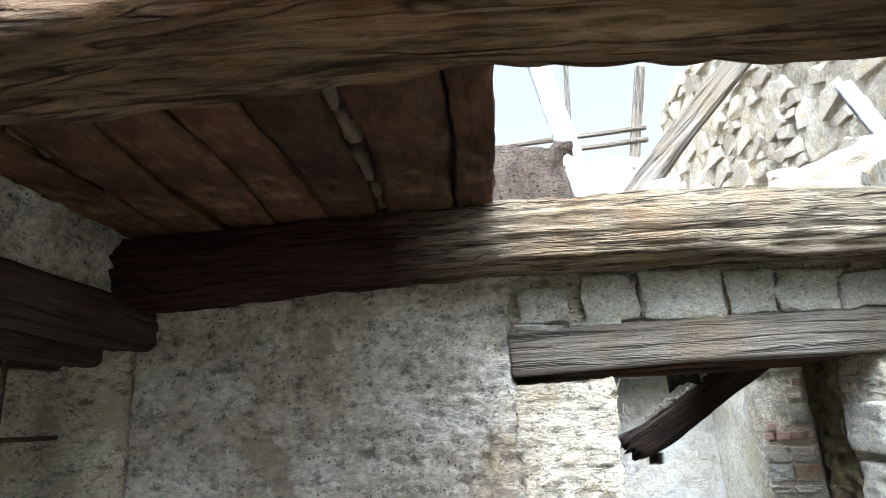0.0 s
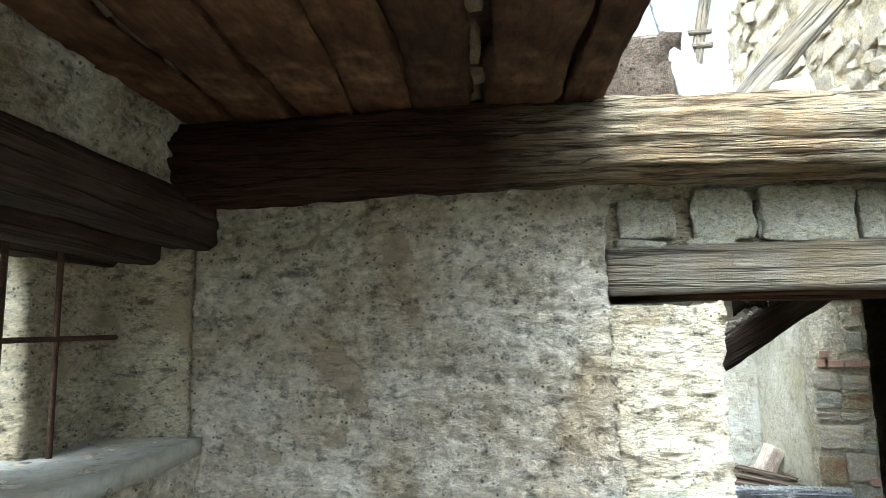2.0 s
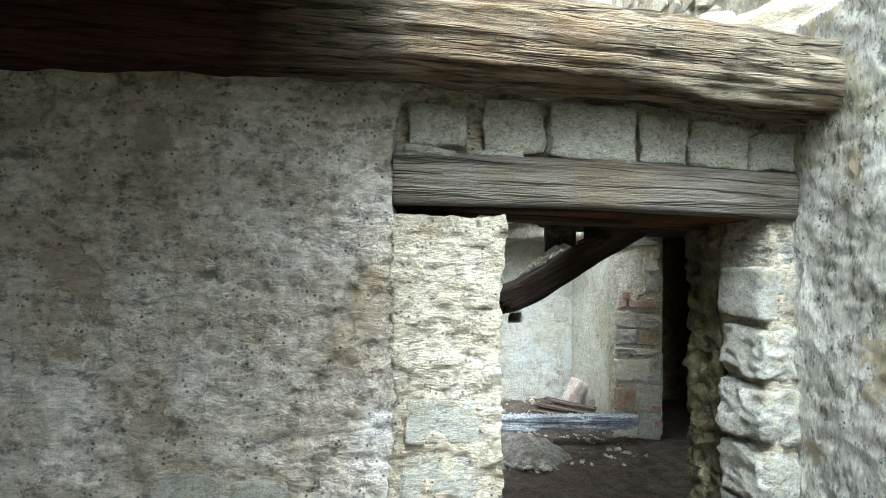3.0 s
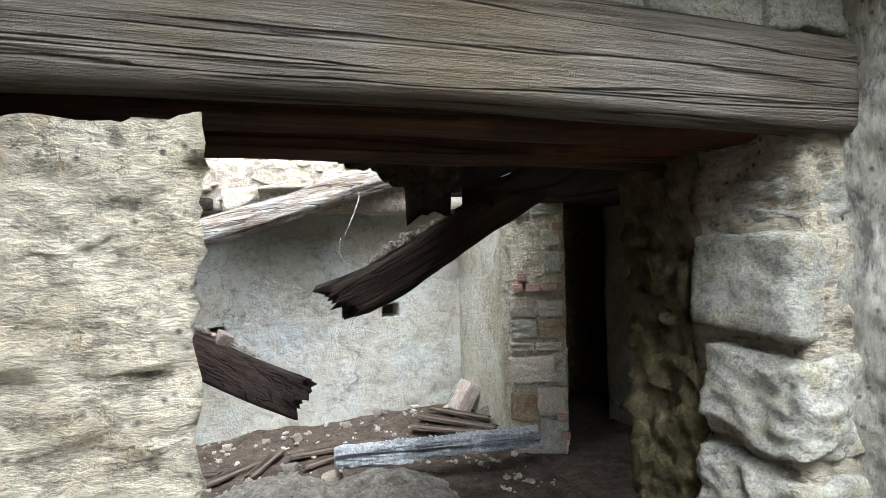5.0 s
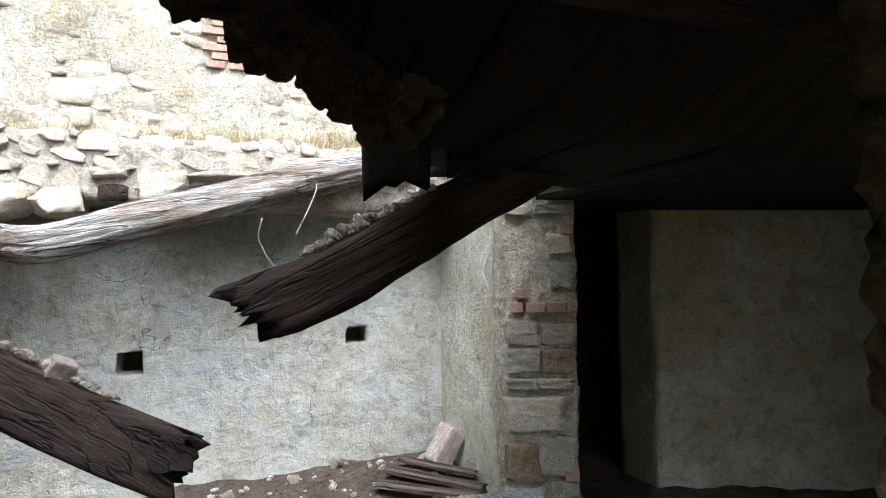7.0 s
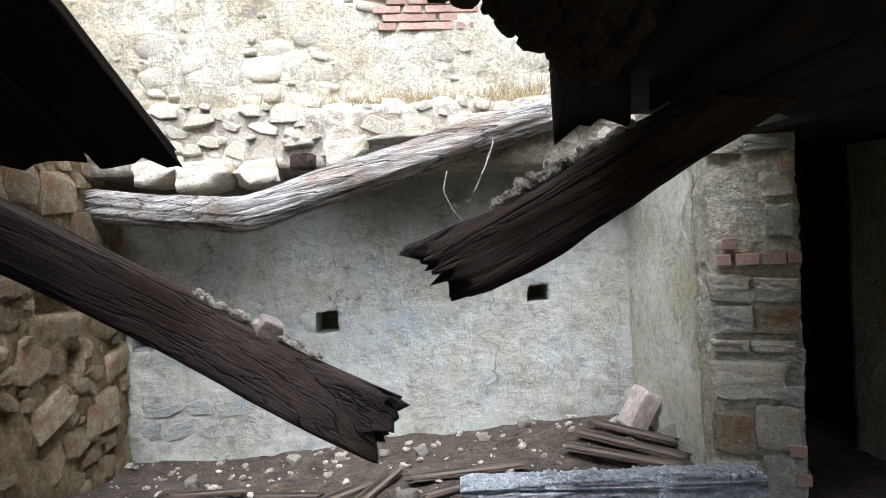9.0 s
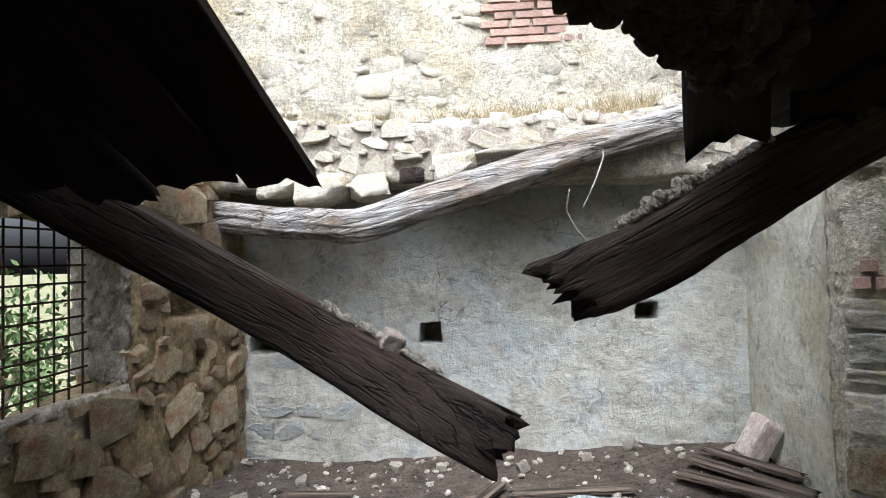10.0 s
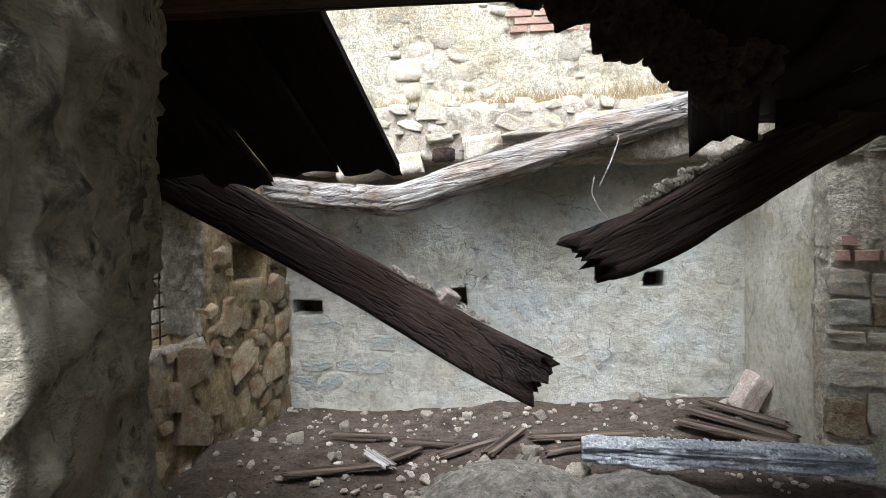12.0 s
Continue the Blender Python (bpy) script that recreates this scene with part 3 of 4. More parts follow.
timber_part("middle_beam", [(-2.12, -1.12, 1.94), (-2.12, 0.06, 1.93)], 0.14, 0.14, 12, WOOD_DARK, win_lintel, square=0.3)
timber_part("outer_beam", [(-2.28, -1.1, 1.93), (-2.28, 0.06, 1.92)], 0.15, 0.14, 13, WOOD_DARK, win_lintel, square=0.3)
grille = thing("window_grille", "rusty iron bars across the window recess", "window grille")
for pts in (((-2.2, -0.37, 1.2), (-2.2, -0.37, 1.92)), ((-2.2, -0.6, 1.2), (-2.2, -0.6, 1.92)), ((-2.2, -0.84, 1.2), (-2.2, -0.84, 1.92)), ((-2.2, -1.0, 1.585), (-2.2, -0.05, 1.59))):
    timber_part("bar", pts, 0.018, 0.018, 2, IRON, grille, up=(0, 1, 0) if pts[0][1] == pts[1][1] else (0, 0, 1), square=0.9, sides=8, rough=0.1)

wall_right = thing("wall_right", "stained grey rendered wall beside the doorway", "wall", kind="structure")
bm = bmesh.new()
rough_block(bm, (1.15, -3.9, -0.3), (1.7, 0.05, 2.42), ((-0.44, -0.36, 0.86, 0.95),), 0, 0.016, 0.018, None, 0.006)
part("plaster_panel", bm, PLASTER_RIGHT, wall_right)
# Unseen wall behind the viewpoint, kept low and open to admit skylight.
bm = bmesh.new()
rough_block(bm, (-2.42, -4.4, -0.3), (1.7, -3.9, 1.5), ((-0.5, 0.6, -0.3, 1.5),), 1, 0.2, 0.02)
solo("wall_entry", bm, PLASTER, "unseen roughcast wall with an open doorway, kept low to let skylight in", "wall", kind="structure")

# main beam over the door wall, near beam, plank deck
timber_thing("ceiling_beam", [(-2.0, -0.13, 2.20), (-1.2, -0.14, 2.215), (-0.4, -0.13, 2.235), (0.4, -0.11, 2.225), (1.3, -0.1, 2.17)], 0.27, 0.27, 21, WOOD_HALF_DARK, "massive crumbling oak beam, bleached at right, dark red-brown towards the left end", "beam", "ceiling beams of the entry room", square=0.5, rough=0.14, groove=0.12, sides=80, step=0.012, chip=0.10)
timber_thing("ceiling_beam", [(-2.05, -1.68, 2.12), (-1.5, -1.68, 2.19), (-0.6, -1.68, 2.235), (0.1, -1.68, 2.20), (0.7, -1.67, 2.12), (1.3, -1.66, 2.02)], 0.28, 0.27, 22, WOOD_X, "massive worm-eaten oak beam with splintered underside", "beam", "ceiling beams of the entry room", square=0.5, rough=0.18, groove=0.13, sides=80, step=0.014, chip=0.12)
deck = thing("plank_deck", "remains of a red-brown plank floor overhead", "plank floor")
r = rng(5)
x = -1.93
gap_stones = [cobble(380 + k, STONE) for k in range(4)]
for k, (w, gap) in enumerate(((0.20, 0.05), (0.22, 0.0), (0.21, 0.0), (0.2, 0.0), (0.19, 0.05), (0.26, 0.0), (0.14, 0.0))):
    y0, y1 = -1.85 - r.uniform(0, 0.1), -0.02 + r.uniform(-0.14, 0.05)
    lean = r.uniform(-0.05, 0.05)
    timber_part("plank", [(x + w / 2 - lean, y0, 2.375), (x + w / 2 + 0.015, -0.9, 2.365 + r.uniform(-.02, .012)), (x + w / 2 + lean, y1, 2.375)], w - r.uniform(0.004, 0.03), 0.05, r.randint(0, 99), PLANK_RED, deck, square=0.25, rough=0.22, groove=0.2, ragged=(0.03, 0.12), sides=40, step=0.03, chip=0.16)
    x += w
    if gap:
        y = -1.7
        while y < -0.2:
            size = r.uniform(0.06, 0.13)
            ob = new("stone", r.choice(gap_stones))
            ob.parent = deck
            ob.matrix_basis = pose(x + gap / 2 + r.uniform(-.01, .01), y, 2.405, 0, 0, r.uniform(-20, 20)) @ Matrix.Diagonal((gap * r.uniform(0.9, 1.3), size, 0.07, 1))
            y += size * r.uniform(0.9, 1.7)
        x += gap

# Layer added over the planks so that no sky shines through their gaps.
bm = bmesh.new()
rough_block(bm, (-2.1, -1.95, 2.40), (-0.42, -0.05, 2.5), (), 1, 0.06, 0.02)
solo("ceiling_entry", bm, SOIL, "earth fill added on the plank deck to shut out the sky", "ceiling", kind="structure")
# ---------------------------------------------------------------- inner room
ORIGIN = Vector((0.1, 0.1, 0))
wall_back = thing("wall_back", "flaking bluish-grey limewashed wall with square beam pockets", "wall", kind="structure")
bm = bmesh.new()
rough_block(bm, (-2.2, 4.42, -0.3), (2.3, 4.7, 2.02), ((-0.345, -0.19, 0.80, 0.95), (1.14, 1.30, 0.96, 1.07), (-1.6, -1.36, 0.74, 0.85)), 1, 0.024, 0.022, None, 0.0045)
part("plaster_panel", bm, PLASTER_SMOOTH, wall_back)
bm = bmesh.new()
rough_block(bm, (-2.2, 4.7, -0.3), (2.3, 4.95, 2.3), (), 1, 0.3, 0.01)
part("masonry_core", bm, MORTAR, wall_back)

def window_splay(p):
    """The far jamb of the window opens outwards."""
    if 2.7 < p.y < 3.45 and p.z > 0.7 and p.x < -1.64:
        p = p.copy()
        p.y += 0.62 * (-1.64 - p.x) * max(0.0, 1 - abs(p.y - 3.08) / 0.36)
    return p


wall_window = thing("wall_window", "dark rubble stone wall with a splayed barred window", "wall", kind="structure")
bm = bmesh.new()
rough_block(bm, (-2.2, 0.35, -0.3), (-1.64, 4.5, 2.2), ((2.25, 3.08, 0.68, 1.62), (3.42, 3.95, 1.08, 1.34), (3.7, 3.82, 0.74, 0.88)), 0, 0.045, 0.03, window_splay)
part("mortar_bed", bm, WARM_MORTAR, wall_window)
bm = bmesh.new()
rough_block(bm, (-2.18, 2.2, 0.66), (-1.645, 3.1, 0.81), (), 0, 0.02, 0.02, lambda p: Vector((p.x, p.y, p.z - 0.3 * (-1.645 - p.x))), 0.016)
part("window_sill", bm, RUBBLE, wall_window, "crumbling pale window sill")
bm = bmesh.new()
rough_block(bm, (-2.19, 3.06, 0.80), (-1.66, 3.11, 1.62), (), 0, 0.02, 0.03, window_splay, 0.02)
part("window_reveal", bm, RUBBLE, wall_window, "pale crumbling window reveal")
window_1 = thing("window_1", "iron grille of crossed bars in the stone window", "window grille", kind="structure")
for k in range(9):
    yy = 2.40 + 0.105 * k
    timber_part("bar", [(-2.02, yy, 0.66), (-2.02, yy + 0.01, 1.66)], 0.012, 0.012, k, IRON, window_1, up=(0, 1, 0), sides=6, square=0.9, step=0.2)
for k in range(10):
    zz = 0.76 + 0.09 * k
    timber_part("bar", [(-2.01, 2.2, zz), (-2.01, 3.3, zz + 0.01)], 0.012, 0.012, k, IRON, window_1, sides=6, square=0.9, step=0.2)

# pier at the end of the side wall, passage behind it
def pier_turn(p):
    """The pier's face is turned towards the ceiling hole to catch more light."""
    return Vector((p.x, p.y - 0.5 * (p.x - 1.95), p.z))


wall_side = thing("wall_side", "plastered side wall ending in a stone and brick pier", "wall", kind="structure")
bm = bmesh.new()
rough_block(bm, (1.87, 3.2, -0.3), (2.3, 4.6, 2.3), (), 0, 0.05, 0.012)
part("plaster_panel", bm, PLASTER_LIGHTENED, wall_side)
bm = bmesh.new()
rough_block(bm, (1.84, 3.13, -0.3), (2.19, 3.3, 1.86), (), 1, 0.02, 0.014, pier_turn, 0.010)
part("pier_mortar", bm, MORTAR_PALE, wall_side, "pale mortar of the pier")
wall_passage = thing("wall_passage", "greyish plastered wall of a side passage", "wall", kind="structure")
bm = bmesh.new()
# Turned the same way, so the passage wall catches light from the hole.
rough_block(bm, (3.05, 3.4, -0.3), (4.6, 3.8, 2.3), (), 1, 0.04, 0.014, lambda p: Vector((p.x, p.y - 0.45 * (p.x - 3.05), p.z)), 0.006)
part("plaster_panel", bm, PLASTER_LIGHTENED, wall_passage)
bm = bmesh.new()
rough_block(bm, (2.3, 4.6, -0.3), (4.6, 4.9, 2.3), (), 1, 0.3, 0.012)
part("masonry_core", bm, MORTAR, wall_passage)
bm = bmesh.new()
rough_block(bm, (4.6, 0.0, -0.3), (4.9, 4.9, 2.3), (), 0, 0.3, 0.012)
part("end_wall", bm, MORTAR, wall_passage)

# collapsed ceiling of the inner room
def sag_left(y):
    return 2.24 - 0.56 * (y - 0.5)


def sag_right(y):
    return 2.22 - 0.40 * (y - 0.5) if y < 1.55 else 1.80 + 0.05 * (y - 1.55)


deck_l = thing("fallen_deck", "plank floor sagging from the door wall, near black for deep shade", "plank floor")
r = rng(9)
x = -0.25
for w in (0.2, 0.24, 0.22, 0.25, 0.2, 0.24, 0.22):
    y1 = 1.69 + r.uniform(-0.04, 0.06)
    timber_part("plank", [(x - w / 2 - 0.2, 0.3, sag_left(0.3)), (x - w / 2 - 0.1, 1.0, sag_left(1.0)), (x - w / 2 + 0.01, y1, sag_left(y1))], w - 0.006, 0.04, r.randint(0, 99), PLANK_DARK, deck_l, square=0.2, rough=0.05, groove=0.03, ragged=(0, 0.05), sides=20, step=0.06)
    x -= w
timber_part("joist", [(-1.75, 1.5, 1.78), (-0.55, 1.52, 1.79)], 0.12, 0.14, 44, WOOD_DARK, deck_l, square=0.4)
bm = bmesh.new()
rough_block(bm, (-2.2, 0.3, 2.36), (-0.45, 1.75, 2.5), (), 1, 0.08, 0.02)
# Second slab is unseen behind the planks, added to cut skylight into the room.
rough_block(bm, (-2.2, 1.7, 2.3), (-1.6, 4.5, 2.42), (), 1, 0.15, 0.02)
solo("ceiling_left", bm, SOIL, "earth and rubble of the broken floor above, with unseen cover against skylight", "ceiling", kind="structure")

deck_r = thing("broken_deck", "plank floor with a ragged broken edge, near black for deep shade", "plank floor")
x = 0.02
for k, (w, y1) in enumerate(((0.14, 1.06), (0.13, 1.18), (0.14, 1.27), (0.13, 1.36), (0.12, 1.48), (0.2, 1.75), (0.22, 2.3), (0.24, 2.5), (0.22, 2.55), (0.25, 2.5), (0.24, 2.6), (0.25, 4.6), (0.25, 4.6), (0.25, 4.6), (0.25, 4.6), (0.25, 4.6), (0.25, 4.6), (0.25, 4.6), (0.25, 4.6), (0.25, 4.6))):
    mid = min(1.55, y1 * 0.6)
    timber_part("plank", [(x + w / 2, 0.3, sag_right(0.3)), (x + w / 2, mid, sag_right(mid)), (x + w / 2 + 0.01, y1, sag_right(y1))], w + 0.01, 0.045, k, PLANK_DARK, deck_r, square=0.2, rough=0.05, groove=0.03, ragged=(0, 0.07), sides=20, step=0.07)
    x += w
bm = bmesh.new()
for x0, x1, y1 in ((0.05, 0.35, 1.15), (0.3, 0.6, 1.4), (0.55, 1.1, 1.7), (1.0, 1.85, 2.5), (1.8, 4.9, 4.7)):
    rough_block(bm, (x0, 0.3, 2.28), (x1, y1, 2.4), (), 1, 0.09, 0.03)
solo("ceiling_right", bm, SOIL, "earth and rubble of the broken floor above, with unseen cover against skylight", "ceiling", kind="structure")
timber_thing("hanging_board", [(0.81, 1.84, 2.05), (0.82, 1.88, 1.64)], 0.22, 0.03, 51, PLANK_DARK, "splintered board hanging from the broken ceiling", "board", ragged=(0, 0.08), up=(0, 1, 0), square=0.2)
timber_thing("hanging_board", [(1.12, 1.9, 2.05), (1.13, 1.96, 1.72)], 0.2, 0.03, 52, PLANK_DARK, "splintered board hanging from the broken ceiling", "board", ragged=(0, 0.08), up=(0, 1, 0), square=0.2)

# fallen beams
timber_thing("fallen_beam", [(0.28, 1.84, 1.245), (0.62, 1.92, 1.38), (1.05, 2.06, 1.62), (1.6, 2.25, 1.905), (2.1, 2.42, 2.17)], 0.13, 0.195, 61, WOOD_DARK, "charred broken beam slanting down from the ceiling", "beam", "fallen beams", ragged=(0.08, 0), rake=0.08, square=0.35, rough=0.12, groove=0.10, sides=56, step=0.018, chip=0.05)
timber_thing("fallen_beam", [(0.24, 1.88, 0.835), (-0.1, 1.98, 0.99), (-0.45, 2.04, 1.192), (-1.05, 2.0, 1.532), (-1.7, 1.9, 1.914)], 0.10, 0.18, 62, WOOD_DARK, "dark broken beam slanting down from the sagging planks", "beam", "fallen beams", ragged=(0.08, 0), square=0.22, rough=0.06, groove=0.05, sides=48, step=0.018, chip=0.02)
timber_thing("wall_plate_log", [(-1.75, 4.1, 1.72), (-1.1, 3.95, 1.64), (-0.62, 3.78, 1.60), (0.0, 3.80, 1.79), (0.6, 3.86, 1.99), (1.25, 3.95, 2.18), (1.85, 4.1, 2.32)], 0.20, 0.20, 63, WOOD_BARE, "bleached cracked log along the head of the wall", "log", square=0.7, rough=0.16, groove=0.14, sides=56, step=0.02, chip=0.03)

# Unseen wall added on the left, high enough to dim the inner room.
bm = bmesh.new()
rough_block(bm, (-2.6, 0.4, 2.25), (-2.2, 4.7, 4.4), (), 0, 0.2, 0.05)
solo("wall_upper_left", bm, MORTAR_PALE, "unseen plain rubble wall added to cut skylight into the inner room", "wall", kind="structure")
# storey above: rubble ledge, far wall, right wall
wall_upper = thing("wall_upper", "sunlit rubble wall of the lost upper storey", "wall", kind="structure")
bm = bmesh.new()
rough_block(bm, (-3.2, 4.60, 2.0), (2.3, 5.0, 4.6), (), 1, 0.05, 0.05)
part("mortar_bed", bm, MORTAR_PALE, wall_upper)
wall_upper_side = thing("wall_upper_side", "yellowish rubble wall of the lost upper storey", "wall", kind="structure")
bm = bmesh.new()
rough_block(bm, (2.0, 0.2, 2.3), (2.45, 4.65, 5.2), (), 0, 0.06, 0.06)
part("mortar_bed", bm, MORTAR_PALE, wall_upper_side)
bm = bmesh.new()
rough_block(bm, (-2.2, 4.02, 1.88), (2.2, 4.66, 2.28), (), 1, 0.06, 0.035)
solo("rubble_ledge", bm, RUBBLE, "broken floor ledge of mortar and stones", "ledge", kind="structure")

# ---------------------------------------------------------------- things in the inner room
def board(name, x0, y0, x1, y1, w, seed, label, mat=BOARD, lift=0.03, h=0.03, group="fallen boards", tilt=0.0, ragged=0.05):
    ox, oy = ORIGIN.x, ORIGIN.y
    z0, z1 = debris_height(x0 + ox, y0 + oy) + lift, debris_height(x1 + ox, y1 + oy) + lift + tilt
    return timber_thing(name, [(x0, y0, z0), (x1, y1, z1)], w, h, seed, mat, label, "board", group, square=0.2, rough=0.08, groove=0.05, ragged=(ragged, ragged), sides=28, step=0.04, smooth=False)


timber_thing("lime_crusted_beam", [(0.48, 3.02, 0.20), (1.0, 2.98, 0.21), (1.9, 2.92, 0.20)], 0.16, 0.10, 71, PLASTERED, "beam crusted with bluish-white lime lying across the rubble", "beam", square=0.5, rough=0.3, groove=0.25, sides=48, step=0.012, chip=0.32, smooth=False)
for i, (x0, y0, x1, y1, w) in enumerate(((1.30, 3.95, 1.82, 3.42, 0.10), (1.18, 3.80, 1.75, 3.35, 0.09), (1.42, 4.05, 1.84, 3.62, 0.08), (0.22, 3.62, 0.95, 3.66, 0.09), (-0.35, 3.35, 0.05, 3.62, 0.08), (-1.05, 3.46, -0.66, 3.68, 0.05), (-0.7, 3.0, -0.45, 3.5, 0.07), (-1.1, 2.75, -0.55, 3.1, 0.06), (-0.05, 3.3, 0.2, 3.75, 0.07), (-0.6, 3.62, -0.2, 3.5, 0.05), (0.3, 3.4, 0.75, 3.5, 0.05))):
    board("fallen_board", x0, y0, x1, y1, w, 80 + i, "broken grey-brown board lying on the debris", tilt=0.03 if i < 3 else 0.0, lift=0.05 if i < 3 else 0.035)
board("pale_board", 0.12, 2.9, 0.22, 3.3, 0.13, 95, "short pale board lying on the debris", WOOD_GREY, 0.05, 0.03)
board("pale_board", -0.74, 3.22, -0.55, 3.02, 0.08, 96, "short pale board lying on the debris", WOOD_BARE, 0.06, 0.025)

# block of bricks and loose stones on the floor
loose = [stone_mesh(70 + s, RUBBLE, 6, 0.06, 0.03) for s in range(5)]
pink_block = block_stone(75, STONE_PINK, 0.7)
ob = tagged(new("masonry_block", pink_block), "squared pinkish masonry block leaning in the corner", "block")
ob.matrix_basis = Matrix.Translation(ORIGIN) @ pose(1.74, 3.98, 0.27, 8, 28, 20) @ Matrix.Diagonal((0.15, 0.14, 0.26, 1))
for i, (x, y, s) in enumerate(((1.86, 3.8, 0.17), (0.47, 3.06, 0.15), (0.24, 3.42, 0.09), (-0.05, 3.2, 0.08), (0.33, 4.05, 0.08), (-0.2, 4.2, 0.07), (0.1, 4.1, 0.06), (-0.5, 4.22, 0.08), (-1.2, 3.3, 0.1), (-1.05, 3.9, 0.08), (0.75, 4.2, 0.07), (1.05, 4.3, 0.09), (-0.9, 3.1, 0.07), (0.05, 2.9, 0.10))):
    ob = tagged(new("loose_stone", loose[i % 5]), "pale broken stone lying on the debris", "stone", "loose stones on the floor")
    ob.matrix_basis = Matrix.Translation(ORIGIN) @ pose(x, y, debris_height(x + 0.1, y + 0.1) + s * 0.3, i * 37 % 50 - 25, i * 53 % 40 - 20, i * 71) @ Matrix.Diagonal((s, s * 0.8, s * 0.7, 1))
bm = bmesh.new()
scatter_stones(bm, 520, (-1.5, 1.95, 2.4, 4.5), 0.07, 3, debris_height)
scatter_stones(bm, 260, (-0.4, 1.0, 2.3, 3.1), 0.09, 4, lambda x, y: debris_height(x, y) + 0.02)
solo("rubble_bits", bm, RUBBLE, "small bits of lime and stone strewn over the floor", "rubble", kind="stuff", smooth=False)
bm = bmesh.new()
for cx, cy, rr, hh in ((0.1, 2.75, 0.55, 0.22), (0.75, 2.7, 0.5, 0.20)):
    nn = 34
    g = [[None] * (nn + 1) for _ in range(nn + 1)]
    for i in range(nn + 1):
        for j in range(nn + 1):
            x, y = cx + rr * (2 * i / nn - 1), cy + rr * (2 * j / nn - 1)
            d = math.hypot(x - cx, y - cy) / rr
            z = hh * max(0.0, 1 - d * d) + 0.03 * noise.noise(Vector((x * 9, y * 9, 0))) + 0.015 * noise.noise(Vector((x * 25, y * 25, 0))) - 0.03
            g[i][j] = bm.verts.new((x + 0.1, y + 0.1, z))
    for i in range(nn):
        for j in range(nn):
            bm.faces.new((g[i][j], g[i + 1][j], g[i + 1][j + 1], g[i][j + 1]))
solo("rubble_heap", bm, HEAP, "heap of pale lime rubble under the doorway", "rubble", kind="stuff")

# rubble lying on the fallen beams
def crumbs(beam_pts, n, size, seed, width, up, label, mat=RUBBLE):
    bm = bmesh.new()
    r = rng(seed)
    for _ in range(n):
        s = r.random()
        k = s * (len(beam_pts) - 1)
        i = min(int(k), len(beam_pts) - 2)
        p = Vector(beam_pts[i]).lerp(Vector(beam_pts[i + 1]), k - i) + ORIGIN
        d = size * r.uniform(0.35, 1.0)
        got = bmesh.ops.create_icosphere(bm, subdivisions=1, radius=d / 2, matrix=pose(p.x, p.y + r.uniform(-width, width), p.z + up + d * 0.3, r.uniform(0, 90), r.uniform(0, 90), 0) @ Matrix.Diagonal((1.2, 1, 0.75, 1)))
        for v in got["verts"]:
            v.co += noise.noise_vector(v.co * 30) * d * 0.15
    solo("rubble_crust", bm, mat, label, "rubble", kind="stuff", smooth=False)


crumbs([(0.52, 1.9, 1.36), (0.75, 1.97, 1.47), (1.0, 2.05, 1.615)], 160, 0.032, 6, 0.045, 0.095, "crumbs of lime caked on the charred beam")
crumbs([(0.60, 1.9, 1.40), (0.85, 1.99, 1.53)], 16, 0.055, 7, 0.03, 0.105, "crumbs of lime caked on the charred beam")
crumbs([(-0.36, 2.03, 1.15), (0.02, 1.96, 0.945)], 70, 0.03, 8, 0.03, 0.10, "crumbs of lime caked on the dark beam")
crumbs([(0.5, 3.0, 0.20), (1.0, 2.97, 0.21), (1.88, 2.92, 0.20)], 420, 0.03, 9, 0.075, 0.045, "bluish-white lime crumbs caked on the beam", PLASTERED)
crumbs([(0.5, 2.945, 0.20), (1.0, 2.91, 0.21), (1.88, 2.855, 0.20)], 420, 0.045, 10, 0.02, -0.035, "bluish-white lime crumbs caked on the beam", PLASTERED)
ob = tagged(new("loose_stone", pink_block), "pinkish stone resting on the fallen beam", "stone", "loose stones on the floor")
ob.matrix_basis = Matrix.Translation(ORIGIN) @ pose(-0.13, 1.98, 1.14, 20, 25, 30) @ Matrix.Diagonal((0.065, 0.055, 0.055, 1))


bm = bmesh.new()
r = rng(21)
for _ in range(520):
    t = r.random()
    x = 0.05 + 0.75 * t
    y = 1.04 + 0.54 * t + r.uniform(-0.12, 0.08)
    s = r.uniform(0.02, 0.085)
    got = bmesh.ops.create_icosphere(bm, subdivisions=2, radius=s / 2, matrix=pose(x + 0.1, y + 0.1, sag_right(y) - 0.01 + r.uniform(-0.03, 0.05), r.uniform(0, 90), r.uniform(0, 90), 0))
    for v in got["verts"]:
        v.co += noise.noise_vector(v.co * 22) * s * 0.35
solo("earth_lumps", bm, SOIL, "lumps of earth and straw clinging to the broken deck", "earth", kind="stuff")


def stalk(pts, w, label):
    bm, m = timber(pts, w, w, 3, sides=6, square=0.9, step=0.02, rough=0.05, groove=0.0)
    ob = solo("dry_stalk", bm, WOOD_BARE, label, "stalk", "dry stalks over the back wall")
    ob.matrix_basis = m


stalk([(0.41, 2.0, 1.585), (0.395, 1.98, 1.52), (0.42, 1.95, 1.46), (0.48, 1.9, 1.38)], 0.005, "curled dry stalk sticking up from the charred beam")
stalk([(0.84, 3.86, 2.05), (0.82, 3.7, 1.96), (0.76, 3.62, 1.82), (0.68, 3.58, 1.66)], 0.008, "dry stalk hanging from the bleached log")
stalk([(1.88, 3.5, 1.60), (1.80, 3.45, 1.45), (1.83, 3.4, 1.32)], 0.005, "dry stalk hanging by the side wall")

